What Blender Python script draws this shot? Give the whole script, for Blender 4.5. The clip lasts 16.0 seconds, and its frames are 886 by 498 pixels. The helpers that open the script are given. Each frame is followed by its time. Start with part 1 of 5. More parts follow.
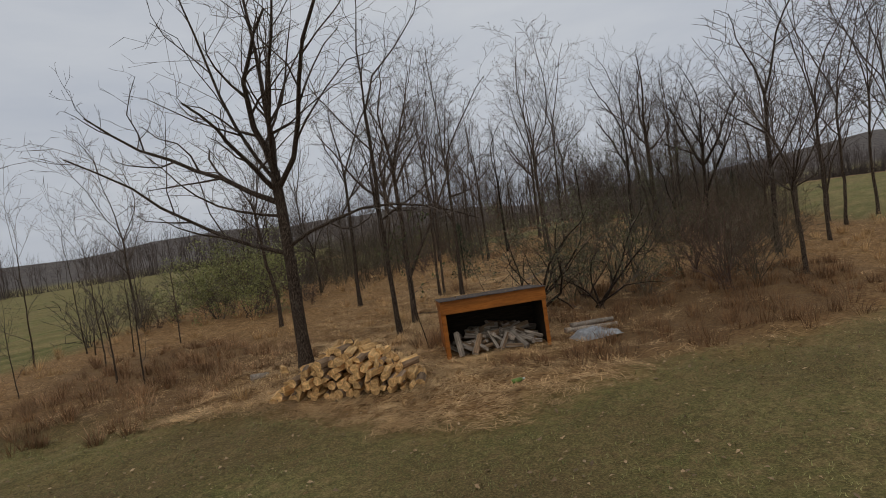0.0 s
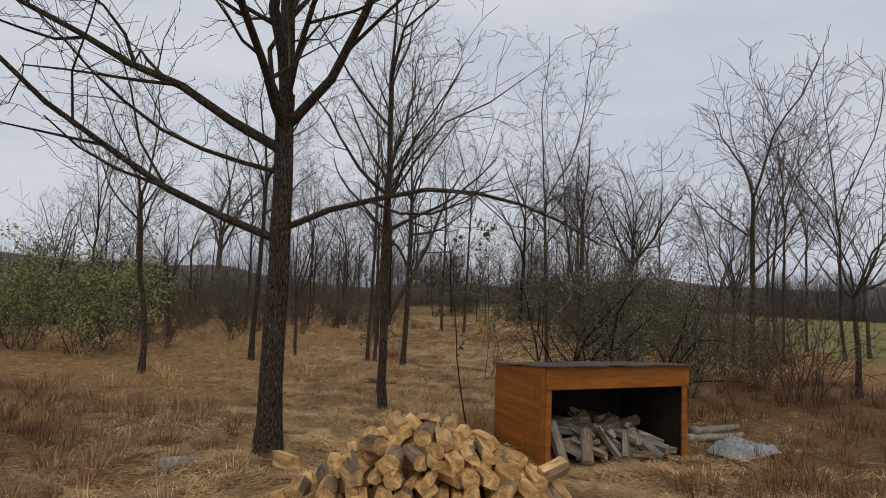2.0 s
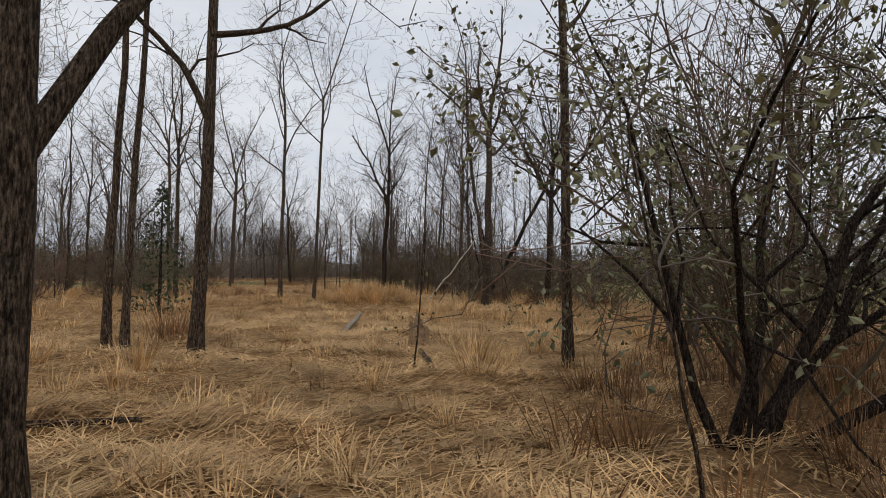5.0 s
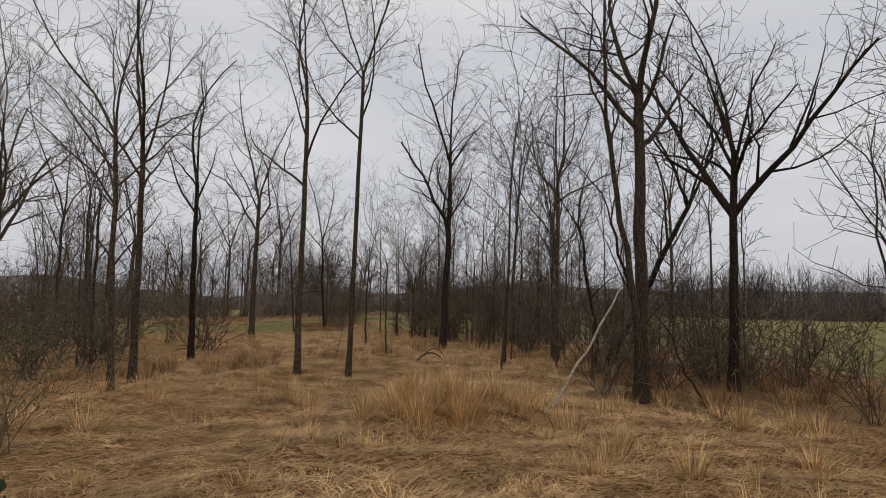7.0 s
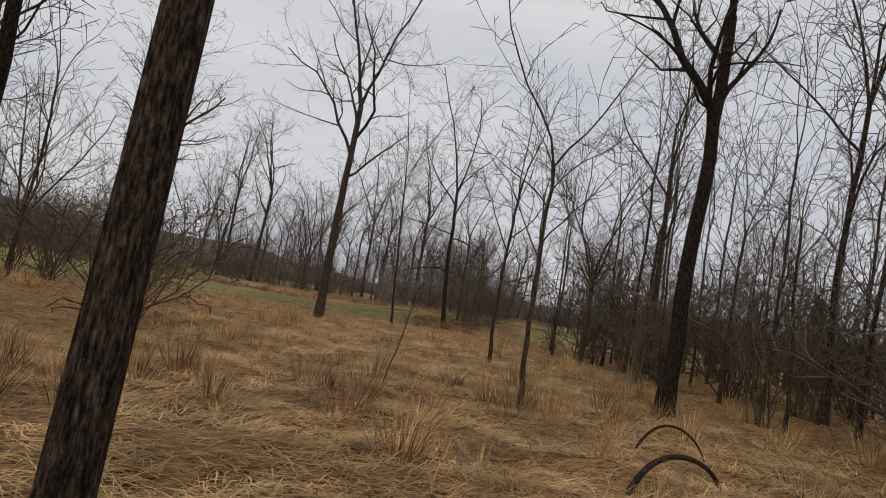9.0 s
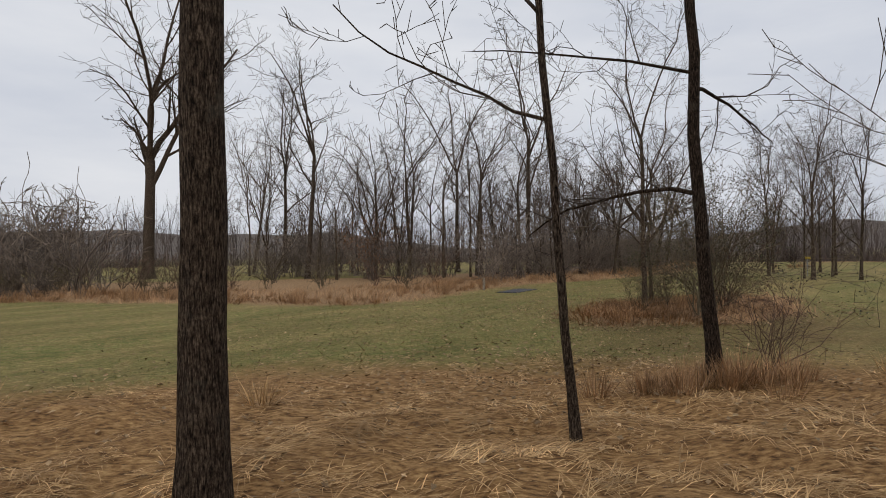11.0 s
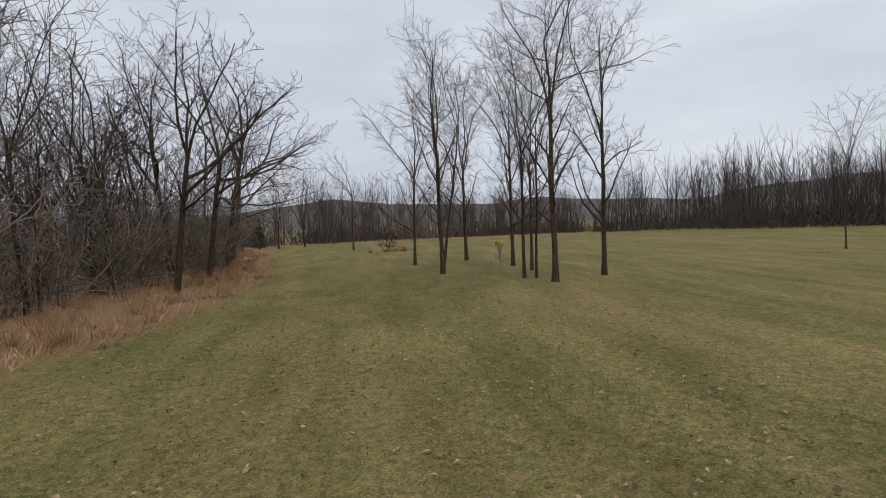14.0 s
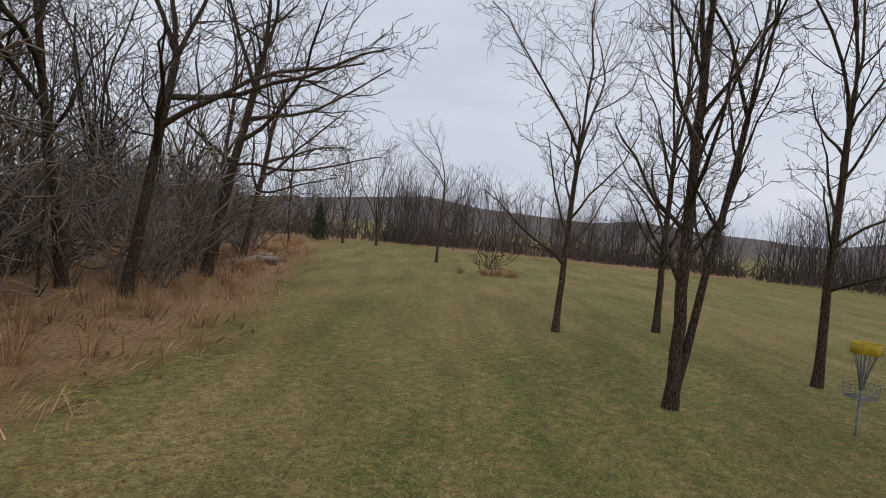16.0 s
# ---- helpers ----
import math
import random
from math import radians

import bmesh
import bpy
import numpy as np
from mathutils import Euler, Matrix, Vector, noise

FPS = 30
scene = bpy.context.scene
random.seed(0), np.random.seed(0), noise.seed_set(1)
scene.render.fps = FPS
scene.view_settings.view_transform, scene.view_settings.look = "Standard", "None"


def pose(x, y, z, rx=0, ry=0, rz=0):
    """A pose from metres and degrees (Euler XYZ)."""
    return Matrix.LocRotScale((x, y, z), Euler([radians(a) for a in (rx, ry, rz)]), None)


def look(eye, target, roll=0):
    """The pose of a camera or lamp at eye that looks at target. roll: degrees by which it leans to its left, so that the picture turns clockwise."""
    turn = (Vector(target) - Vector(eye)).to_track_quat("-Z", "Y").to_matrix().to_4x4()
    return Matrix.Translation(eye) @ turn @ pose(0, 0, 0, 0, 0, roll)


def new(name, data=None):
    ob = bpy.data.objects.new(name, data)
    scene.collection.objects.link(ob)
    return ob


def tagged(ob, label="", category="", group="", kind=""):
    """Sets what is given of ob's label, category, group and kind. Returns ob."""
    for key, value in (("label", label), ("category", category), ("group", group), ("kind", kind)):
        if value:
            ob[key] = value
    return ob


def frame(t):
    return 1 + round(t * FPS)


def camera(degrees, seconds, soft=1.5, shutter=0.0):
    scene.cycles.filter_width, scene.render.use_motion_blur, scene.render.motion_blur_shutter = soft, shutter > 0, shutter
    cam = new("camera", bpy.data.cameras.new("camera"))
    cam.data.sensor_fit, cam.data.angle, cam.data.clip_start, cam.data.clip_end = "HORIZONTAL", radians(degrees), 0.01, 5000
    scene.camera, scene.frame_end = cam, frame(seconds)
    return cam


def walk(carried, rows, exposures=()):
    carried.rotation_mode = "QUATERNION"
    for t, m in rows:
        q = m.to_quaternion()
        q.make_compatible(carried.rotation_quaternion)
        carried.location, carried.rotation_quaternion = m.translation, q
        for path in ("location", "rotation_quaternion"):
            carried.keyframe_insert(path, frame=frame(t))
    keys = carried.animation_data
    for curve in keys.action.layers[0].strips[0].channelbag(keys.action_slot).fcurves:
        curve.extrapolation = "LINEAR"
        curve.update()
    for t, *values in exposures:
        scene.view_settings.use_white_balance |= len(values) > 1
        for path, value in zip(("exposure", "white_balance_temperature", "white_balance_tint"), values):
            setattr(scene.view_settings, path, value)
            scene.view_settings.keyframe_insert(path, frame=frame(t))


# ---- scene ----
cam = camera(72.0, 16.0, soft=0.9)

# seconds, eye, target, roll
PATH = [
    (0, (-0.795, -13.336, 3.131), (-0.640, -11.344, 3.036), -8.46),
    (0.5, (-2.342, -12.337, 3.172), (-1.941, -10.378, 3.153), -5.45),
    (1, (-3.275, -10.733, 2.875), (-2.811, -8.789, 2.942), -1.68),
    (1.5, (-3.879, -8.893, 2.419), (-3.274, -6.990, 2.527), -2.98),
    (2, (-4.280, -6.932, 2.254), (-3.536, -5.081, 2.399), 1.93),
    (2.5, (-4.215, -5.156, 2.065), (-3.266, -3.402, 2.221), -4.77),
    (3, (-3.651, -3.566, 2.047), (-2.686, -1.822, 2.213), 4.4),
    (3.5, (-2.490, -1.790, 1.427), (-1.534, -0.032, 1.450), -1.2),
    (4, (-1.880, -0.227, 1.291), (-0.811, 1.463, 1.334), -0.7),
    (4.5, (-1.225, 1.300, 1.138), (-0.110, 2.959, 1.199), 4.6),
    (5, (-0.584, 2.792, 1.046), (0.629, 4.380, 1.131), 0.7),
    (5.2, (-0.260, 3.430, 1.078), (0.935, 5.030, 1.158), 2.8),
    (5.7, (0.440, 4.990, 1.230), (1.636, 6.592, 1.312), 1.9),
    (6.2, (1.240, 6.790, 1.510), (2.406, 8.410, 1.628), 1.13),
    (6.8, (2.616, 9.436, 1.878), (3.729, 11.089, 2.045), 0.48),
    (7.3, (4.305, 12.144, 2.000), (5.390, 13.814, 2.182), 0.53),
    (7.5, (5.012, 13.281, 2.121), (6.113, 14.946, 2.238), -0.03),
    (8, (7.053, 16.198, 2.004), (8.037, 17.933, 2.149), 3.65),
    (8.5, (9.058, 19.732, 1.539), (9.662, 21.634, 1.671), 24.43),
    (9, (10.206, 23.073, 1.277), (10.827, 24.967, 1.441), 9.36),
    (9.2, (10.620, 24.867, 1.090), (11.308, 26.736, 1.275), 0.61),
    (9.7, (11.874, 29.382, 1.019), (12.494, 31.276, 1.183), -0.48),
    (10.2, (12.722, 33.523, 1.296), (13.193, 35.464, 1.403), -0.74),
    (10.8, (13.615, 38.637, 1.690), (13.947, 40.609, 1.718), -0.84),
    (11.3, (14.405, 43.035, 1.870), (14.787, 44.998, 1.852), -1.49),
    (11.5, (14.715, 44.905, 1.959), (15.281, 46.821, 1.874), -7.16),
    (12, (15.609, 49.284, 2.104), (16.539, 51.051, 1.984), -5.42),
    (12.5, (16.466, 52.956, 2.042), (17.588, 54.608, 1.928), -1.85),
    (13, (17.636, 55.745, 2.049), (18.979, 57.225, 1.971), -6.61),
    (13.5, (19.079, 58.712, 2.105), (20.656, 59.942, 2.109), -6.44),
    (14, (21.800, 61.903, 2.172), (23.424, 63.067, 2.078), -2.44),
    (14.5, (24.697, 64.734, 2.243), (26.301, 65.923, 2.121), 0.32),
    (15, (27.498, 67.307, 2.290), (29.026, 68.593, 2.187), 5.68),
    (15.5, (30.352, 70.012, 2.262), (31.839, 71.342, 2.121), 5.19),
    (16, (33.341, 72.906, 2.267), (34.788, 74.284, 2.185), 5.56),
]
# seconds, stops, white balance
EXPOSURE = [(0.0, -0.28, 6500, 10), (0.5, -0.08, 6500, 10), (1.0, 0.1, 6480, 10), (2.5, -0.06, 6500, 10), (3.5, -0.04, 6550, 10), (4.2, 0.18, 6600, 10), (5.0, 0.25, 6650, 10), (7.3, 0.02, 6900, 12), (9.2, 0.02, 6850, 12),
            (11.3, 0.22, 6650, 11), (12.5, 0.36, 6550, 11), (13.5, 0.30, 6450, 10), (14.0, 0.16, 6400, 10), (14.5, 0.12, 6350, 11), (16.0, 0.14, 6350, 12)]
walk(cam, [(t, look(eye, target, roll)) for t, eye, target, roll in PATH], EXPOSURE)

# ---------------------------------------------------------------- light: high, even overcast
world = bpy.data.worlds.new("overcast")
scene.world = world
world.use_nodes = True
wt = world.node_tree
wt.nodes.clear()


def wnode(kind, **settings):
    n = wt.nodes.new(kind)
    for key, value in settings.items():
        n.inputs[key].default_value = value
    return n


sky = wnode("ShaderNodeTexSky")
sky.sky_type, sky.sun_disc = "NISHITA", False
sky.sun_elevation, sky.sun_rotation = radians(38), radians(200)
sky.air_density, sky.dust_density, sky.ozone_density = 1.6, 5.0, 1.0
grey = wnode("ShaderNodeHueSaturation", Saturation=0.12, Value=1.0)
wt.links.new(sky.outputs[0], grey.inputs["Color"])
coord = wnode("ShaderNodeTexCoord")
stretch = wnode("ShaderNodeMapping", Scale=(1.2, 1.2, 5.0))
wt.links.new(coord.outputs["Generated"], stretch.inputs[0])
cloud = wnode("ShaderNodeTexNoise", Scale=1.7, Detail=6.0, Roughness=0.55)
wt.links.new(stretch.outputs[0], cloud.inputs["Vector"])
shade = wt.nodes.new("ShaderNodeValToRGB")
shade.color_ramp.elements[0].position, shade.color_ramp.elements[1].position = 0.3, 0.72
shade.color_ramp.elements[0].color = (6.6, 7.2, 8.3, 1)
shade.color_ramp.elements[1].color = (8.9, 9.3, 9.9, 1)
wt.links.new(cloud.outputs["Fac"], shade.inputs[0])
veil = wt.nodes.new("ShaderNodeMix")
veil.data_type = "RGBA"
veil.inputs["Factor"].default_value = 0.82
wt.links.new(grey.outputs[0], veil.inputs["A"])
wt.links.new(shade.outputs[0], veil.inputs["B"])
back = wnode("ShaderNodeBackground", Strength=0.085)
wt.links.new(veil.outputs["Result"], back.inputs[0])
out = wt.nodes.new("ShaderNodeOutputWorld")
wt.links.new(back.outputs[0], out.inputs[0])

sun_data = bpy.data.lights.new("sun", "SUN")
sun_data.energy, sun_data.angle, sun_data.color = 0.5, radians(40), (1.0, 0.97, 0.93)
sun = new("sun", sun_data)
sun.matrix_world = look((0, 0, 60), (14, 38, 0))

# ---------------------------------------------------------------- materials
def material(name, rough=0.85, spec=0.25):
    m = bpy.data.materials.new(name)
    m.use_nodes = True
    b = m.node_tree.nodes["Principled BSDF"]
    b.inputs["Roughness"].default_value = rough
    b.inputs["Specular IOR Level"].default_value = spec
    return m, m.node_tree, b


def node(nt, kind, **settings):
    n = nt.nodes.new(kind)
    for key, value in settings.items():
        n.inputs[key.replace("_", " ")].default_value = value
    return n


def link(nt, a, b):
    nt.links.new(a, b)


def ramp(nt, source, stops):
    r = nt.nodes.new("ShaderNodeValToRGB")
    e = r.color_ramp.elements
    while len(e) < len(stops):
        e.new(0.5)
    for k, (p, c) in enumerate(stops):
        e[k].position, e[k].color = p, (*c, 1)
    link(nt, source, r.inputs[0])
    return r.outputs[0]


def mixed(nt, fac, a, b, mode="MIX"):
    m = nt.nodes.new("ShaderNodeMix")
    m.data_type, m.blend_type = "RGBA", mode
    if isinstance(fac, float):
        m.inputs["Factor"].default_value = fac
    else:
        link(nt, fac, m.inputs["Factor"])
    for sock, v in ((m.inputs["A"], a), (m.inputs["B"], b)):
        if isinstance(v, tuple):
            sock.default_value = (*v, 1)
        else:
            link(nt, v, sock)
    return m.outputs["Result"]


def coords(nt, scale=(1, 1, 1), which="Object"):
    c = nt.nodes.new("ShaderNodeTexCoord")
    mp = nt.nodes.new("ShaderNodeMapping")
    mp.inputs["Scale"].default_value = scale
    link(nt, c.outputs[which], mp.inputs[0])
    return mp.outputs[0]


def turned(nt, scale, angle):
    c = nt.nodes.new("ShaderNodeTexCoord")
    a, b = nt.nodes.new("ShaderNodeMapping"), nt.nodes.new("ShaderNodeMapping")
    a.inputs["Rotation"].default_value = (0, 0, radians(-angle))
    b.inputs["Scale"].default_value = scale
    link(nt, c.outputs["Object"], a.inputs[0])
    link(nt, a.outputs[0], b.inputs[0])
    return b.outputs[0]


def noise_tex(nt, vec, scale, detail=4.0, rough=0.55):
    n = node(nt, "ShaderNodeTexNoise", Scale=scale, Detail=detail, Roughness=rough)
    link(nt, vec, n.inputs["Vector"])
    return n.outputs["Fac"]


def bump(nt, bsdf, height, strength=0.4, distance=0.02):
    b = node(nt, "ShaderNodeBump", Strength=strength, Distance=distance)
    link(nt, height, b.inputs["Height"])
    link(nt, b.outputs[0], bsdf.inputs["Normal"])


def per_object(nt):
    return nt.nodes.new("ShaderNodeObjectInfo").outputs["Random"]


def per_island(nt):
    return nt.nodes.new("ShaderNodeNewGeometry").outputs["Random Per Island"]


def two_tone(name, dark, light, scale=(1, 1, 1), fine=20.0, coarse=2.0, rough=0.85, strength=0.4, distance=0.01, spread=0.0, island=False, spec=0.25):
    """A surface with grain and coarse patches, and a lighter or darker tone per piece."""
    m, nt, b = material(name, rough, spec)
    v = coords(nt, scale)
    f = noise_tex(nt, v, fine, 6.0, 0.65)
    c = noise_tex(nt, v, coarse, 3.0)
    tone = ramp(nt, f, [(0.3, dark), (0.72, light)])
    patch = ramp(nt, c, [(0.35, (0.62, 0.62, 0.62)), (0.7, (1.15, 1.15, 1.15))])
    col = mixed(nt, 1.0, tone, patch, "MULTIPLY")
    if spread:
        lo, hi = 1 - spread, 1 + spread
        rnd = ramp(nt, per_island(nt) if island else per_object(nt), [(0.0, (lo, lo, lo)), (1.0, (hi, hi * 0.98, hi * 0.95))])
        col = mixed(nt, 1.0, col, rnd, "MULTIPLY")
    link(nt, col, b.inputs["Base Color"])
    bump(nt, b, f, strength, distance)
    return m


def bark(name, deep, mid, plate, pale):
    """Furrowed bark: dark upright cracks between rough plates, with pale lichen flecks."""
    m, nt, b = material(name, 0.95, 0.1)
    furrow = noise_tex(nt, coords(nt, (52, 52, 9.0)), 1.6, 6.0, 0.68)
    scale = noise_tex(nt, coords(nt, (1, 1, 0.6)), 70.0, 5.0, 0.7)
    patch = noise_tex(nt, coords(nt), 3.2, 4.0, 0.6)
    col = ramp(nt, furrow, [(0.38, deep), (0.50, mid), (0.64, plate)])
    col = mixed(nt, 1.0, col, ramp(nt, scale, [(0.34, (0.45, 0.45, 0.45)), (0.66, (1.45, 1.42, 1.38))]), "MULTIPLY")
    col = mixed(nt, ramp(nt, patch, [(0.58, (0, 0, 0)), (0.72, (0.45, 0.45, 0.45))]), col, pale)
    tone = ramp(nt, per_object(nt), [(0.0, (0.8, 0.8, 0.8)), (1.0, (1.2, 1.17, 1.13))])
    link(nt, mixed(nt, 1.0, col, tone, "MULTIPLY"), b.inputs["Base Color"])
    bump(nt, b, mixed(nt, 0.4, furrow, scale), 1.0, 0.05)
    return m


BARK = bark("grey-brown furrowed bark", (0.014, 0.010, 0.008), (0.072, 0.052, 0.038), (0.185, 0.142, 0.106), (0.17, 0.155, 0.125))
BARK_DARK = bark("dark furrowed bark", (0.008, 0.006, 0.005), (0.034, 0.024, 0.018), (0.095, 0.070, 0.053), (0.09, 0.08, 0.062))
TWIG = two_tone("fine twigs", (0.062, 0.050, 0.042), (0.205, 0.167, 0.138), (1, 1, 1), 3.0, 0.5, 0.95, 0.1, 0.005, 0.3, False, 0.1)
TWIG_RED = two_tone("reddish brush twigs", (0.074, 0.049, 0.038), (0.225, 0.146, 0.110), (1, 1, 1), 3.0, 0.5, 0.95, 0.1, 0.005, 0.3, False, 0.1)
TWIG_GREY = two_tone("grey-brown hedge twigs", (0.115, 0.092, 0.076), (0.31, 0.253, 0.208), (1, 1, 1), 3.0, 0.5, 0.95, 0.1, 0.005, 0.35, True, 0.1)
TWIG_OLIVE = two_tone("olive-brown brush twigs", (0.080, 0.064, 0.042), (0.245, 0.195, 0.130), (1, 1, 1), 3.0, 0.5, 0.95, 0.1, 0.005, 0.35, False, 0.1)
TWIG_FAR = two_tone("far bare wood", (0.065, 0.050, 0.045), (0.15, 0.118, 0.105), (1, 1, 1), 0.6, 0.05, 0.95, 0.0, 0.005, 0.25, True)
LEAF_GREEN = two_tone("dull green leaves", (0.045, 0.055, 0.020), (0.16, 0.17, 0.065), (1, 1, 1), 6.0, 0.6, 0.6, 0.1, 0.004, 0.35, True)
LEAF_PALE = two_tone("pale yellow-green leaves", (0.17, 0.18, 0.055), (0.40, 0.40, 0.16), (1, 1, 1), 6.0, 0.6, 0.6, 0.1, 0.004, 0.3, True)
LEAF_BROWN = two_tone("dead brown leaves", (0.10, 0.050, 0.025), (0.30, 0.16, 0.085), (1, 1, 1), 6.0, 0.6, 0.75, 0.1, 0.004, 0.4, True)
LITTER = two_tone("fallen leaves", (0.15, 0.090, 0.045), (0.54, 0.38, 0.215), (1, 1, 1), 8.0, 0.8, 0.8, 0.1, 0.004, 0.45, True)
GRASS_DRY = two_tone("dry matted grass", (0.33, 0.186, 0.078), (0.87, 0.590, 0.295), (1, 1, 1), 3.5, 0.9, 0.85, 0.0, 0.004, 0.38, True)
GRASS_UMBER = two_tone("dark brown dead weeds", (0.095, 0.048, 0.022), (0.37, 0.205, 0.095), (1, 1, 1), 3.5, 0.9, 0.85, 0.0, 0.004, 0.4, True)
GRASS_RUST = two_tone("rusty tall grass", (0.19, 0.100, 0.048), (0.60, 0.375, 0.200), (1, 1, 1), 3.5, 0.9, 0.85, 0.0, 0.004, 0.38, True)
GRASS_GREEN = two_tone("mown winter lawn grass", (0.070, 0.096, 0.022), (0.39, 0.34, 0.14), (1, 1, 1), 1.1, 0.35, 0.8, 0.0, 0.004, 0.4, True)
CONIFER = two_tone("cedar green", (0.022, 0.034, 0.016), (0.085, 0.105, 0.05), (1, 1, 1), 6.0, 0.8, 0.8, 0.1, 0.004, 0.3, True)
PAINT = two_tone("orange-brown stained plywood", (0.30, 0.091, 0.0105), (0.36, 0.114, 0.0145), (6, 1.2, 34), 2.5, 0.3, 0.62, 0.25, 0.003, 0.05)
TRIM = two_tone("orange-brown stained lumber", (0.29, 0.088, 0.011), (0.44, 0.155, 0.024), (3, 18, 18), 2.5, 0.4, 0.6, 0.25, 0.004, 0.08)
ROOFING = two_tone("weathered roll roofing", (0.040, 0.031, 0.026), (0.17, 0.130, 0.105), (1, 1, 1), 40.0, 1.6, 0.95, 0.6, 0.006)
# Plywood coloured near-black to carry the shade inside the open shed.
INSIDE = two_tone("bare plywood darkened for shade", (0.018, 0.013, 0.009), (0.055, 0.038, 0.024), (2, 18, 18), 2.5, 0.6, 0.9, 0.2, 0.004)
RAW_WOOD = two_tone("fresh split firewood", (0.44, 0.235, 0.08), (0.80, 0.52, 0.23), (16, 2, 16), 2.0, 1.2, 0.8, 0.5, 0.01, 0.22)
LOG_BARK = two_tone("firewood bark", (0.13, 0.080, 0.044), (0.38, 0.255, 0.155), (14, 2, 14), 2.0, 0.6, 0.9, 0.9, 0.02, 0.3)
OLD_WOOD = two_tone("silvered old wood", (0.13, 0.098, 0.072), (0.48, 0.405, 0.32), (16, 2, 16), 2.0, 0.8, 0.85, 0.5, 0.01, 0.25)
RUBBER = two_tone("dark rubber mat", (0.035, 0.035, 0.042), (0.085, 0.085, 0.10), (1, 1, 1), 60.0, 1.5, 0.8, 0.3, 0.004)
YELLOW = two_tone("yellow painted band", (0.55, 0.36, 0.02), (0.72, 0.52, 0.05), (1, 1, 1), 12.0, 2.0, 0.5, 0.1, 0.002)
STEEL = two_tone("galvanised steel", (0.25, 0.25, 0.26), (0.45, 0.45, 0.46), (1, 1, 1), 30.0, 3.0, 0.45, 0.1, 0.001, 0.0, False, 0.5)
SHEET = two_tone("crumpled grey plastic sheet", (0.15, 0.15, 0.15), (0.42, 0.42, 0.41), (1, 1, 1), 9.0, 2.5, 0.4, 0.6, 0.02, 0.0, False, 0.5)
WHITE = two_tone("white plastic", (0.6, 0.6, 0.58), (0.8, 0.8, 0.78), (1, 1, 1), 9.0, 2.5, 0.4, 0.1, 0.002)
LIME = two_tone("lime green plastic", (0.10, 0.17, 0.03), (0.18, 0.27, 0.06), (1, 1, 1), 9.0, 2.5, 0.4, 0.1, 0.002)
STEEL.node_tree.nodes["Principled BSDF"].inputs["Metallic"].default_value = 0.8


def ground_material():
    m, nt, b = material("ground of lawn, dry grass and leaf litter", 0.92, 0.15)
    v = coords(nt)
    mask = nt.nodes.new("ShaderNodeVertexColor")
    mask.layer_name = "cover"
    sep = nt.nodes.new("ShaderNodeSeparateColor")
    link(nt, mask.outputs[0], sep.inputs[0])
    fine, mid, big = noise_tex(nt, v, 30.0, 8.0, 0.7), noise_tex(nt, v, 3.5, 6.0, 0.6), noise_tex(nt, turned(nt, (0.10, 0.26, 0.2), 43.5), 1.0, 4.0)
    streak = noise_tex(nt, coords(nt, (9, 22, 9)), 1.0, 6.0, 0.65)
    # Dark stop is brown thatch plus shade painted into gaps between blades.
    straw = ramp(nt, streak, [(0.32, (0.065, 0.033, 0.013)), (0.48, (0.26, 0.143, 0.057)), (0.76, (0.58, 0.375, 0.170))])
    straw = mixed(nt, 1.0, straw, ramp(nt, mid, [(0.3, (0.70, 0.66, 0.62)), (0.7, (1.08, 1.08, 1.08))]), "MULTIPLY")
    lawn = ramp(nt, fine, [(0.28, (0.045, 0.056, 0.017)), (0.5, (0.138, 0.150, 0.050)), (0.74, (0.325, 0.305, 0.135))])
    worn = ramp(nt, fine, [(0.28, (0.115, 0.083, 0.040)), (0.72, (0.42, 0.32, 0.165))])
    lawn = mixed(nt, ramp(nt, mid, [(0.45, (0, 0, 0)), (0.66, (0.8, 0.8, 0.8))]), lawn, worn)
    lawn = mixed(nt, ramp(nt, big, [(0.40, (0, 0, 0)), (0.66, (0.55, 0.55, 0.55))]), lawn, worn)
    mown = noise_tex(nt, turned(nt, (0.035, 0.62, 0.1), 43.5), 1.0, 3.0)
    lawn = mixed(nt, ramp(nt, mown, [(0.44, (0, 0, 0)), (0.64, (0.42, 0.42, 0.42))]), lawn, worn)
    blotch = noise_tex(nt, turned(nt, (0.22, 0.85, 0.5), 43.5), 1.0, 6.0, 0.68)
    lawn = mixed(nt, 1.0, lawn, ramp(nt, blotch, [(0.34, (0.72, 0.73, 0.58)), (0.66, (1.24, 1.18, 1.08))]), "MULTIPLY")
    lawn = mixed(nt, 1.0, lawn, ramp(nt, noise_tex(nt, v, 8.0, 7.0, 0.72), [(0.36, (0.64, 0.62, 0.54)), (0.62, (1.26, 1.22, 1.14))]), "MULTIPLY")
    rust = ramp(nt, streak, [(0.30, (0.085, 0.048, 0.024)), (0.5, (0.29, 0.178, 0.092)), (0.75, (0.53, 0.365, 0.20))])
    # Brown leaf mould; its masks also use it to paint shade and vignetting.
    mould_shade = ramp(nt, fine, [(0.30, (0.030, 0.017, 0.008)), (0.5, (0.105, 0.060, 0.027)), (0.74, (0.26, 0.160, 0.074))])
    # Bare wood of the far hills, its colour lightened to paint in haze.
    wood = ramp(nt, noise_tex(nt, v, 0.3, 8.0, 0.75), [(0.36, (0.048, 0.039, 0.033)), (0.62, (0.165, 0.138, 0.118))])
    col = mixed(nt, sep.outputs[0], straw, lawn)
    col = mixed(nt, sep.outputs[1], col, rust)
    col = mixed(nt, sep.outputs[2], col, wood)
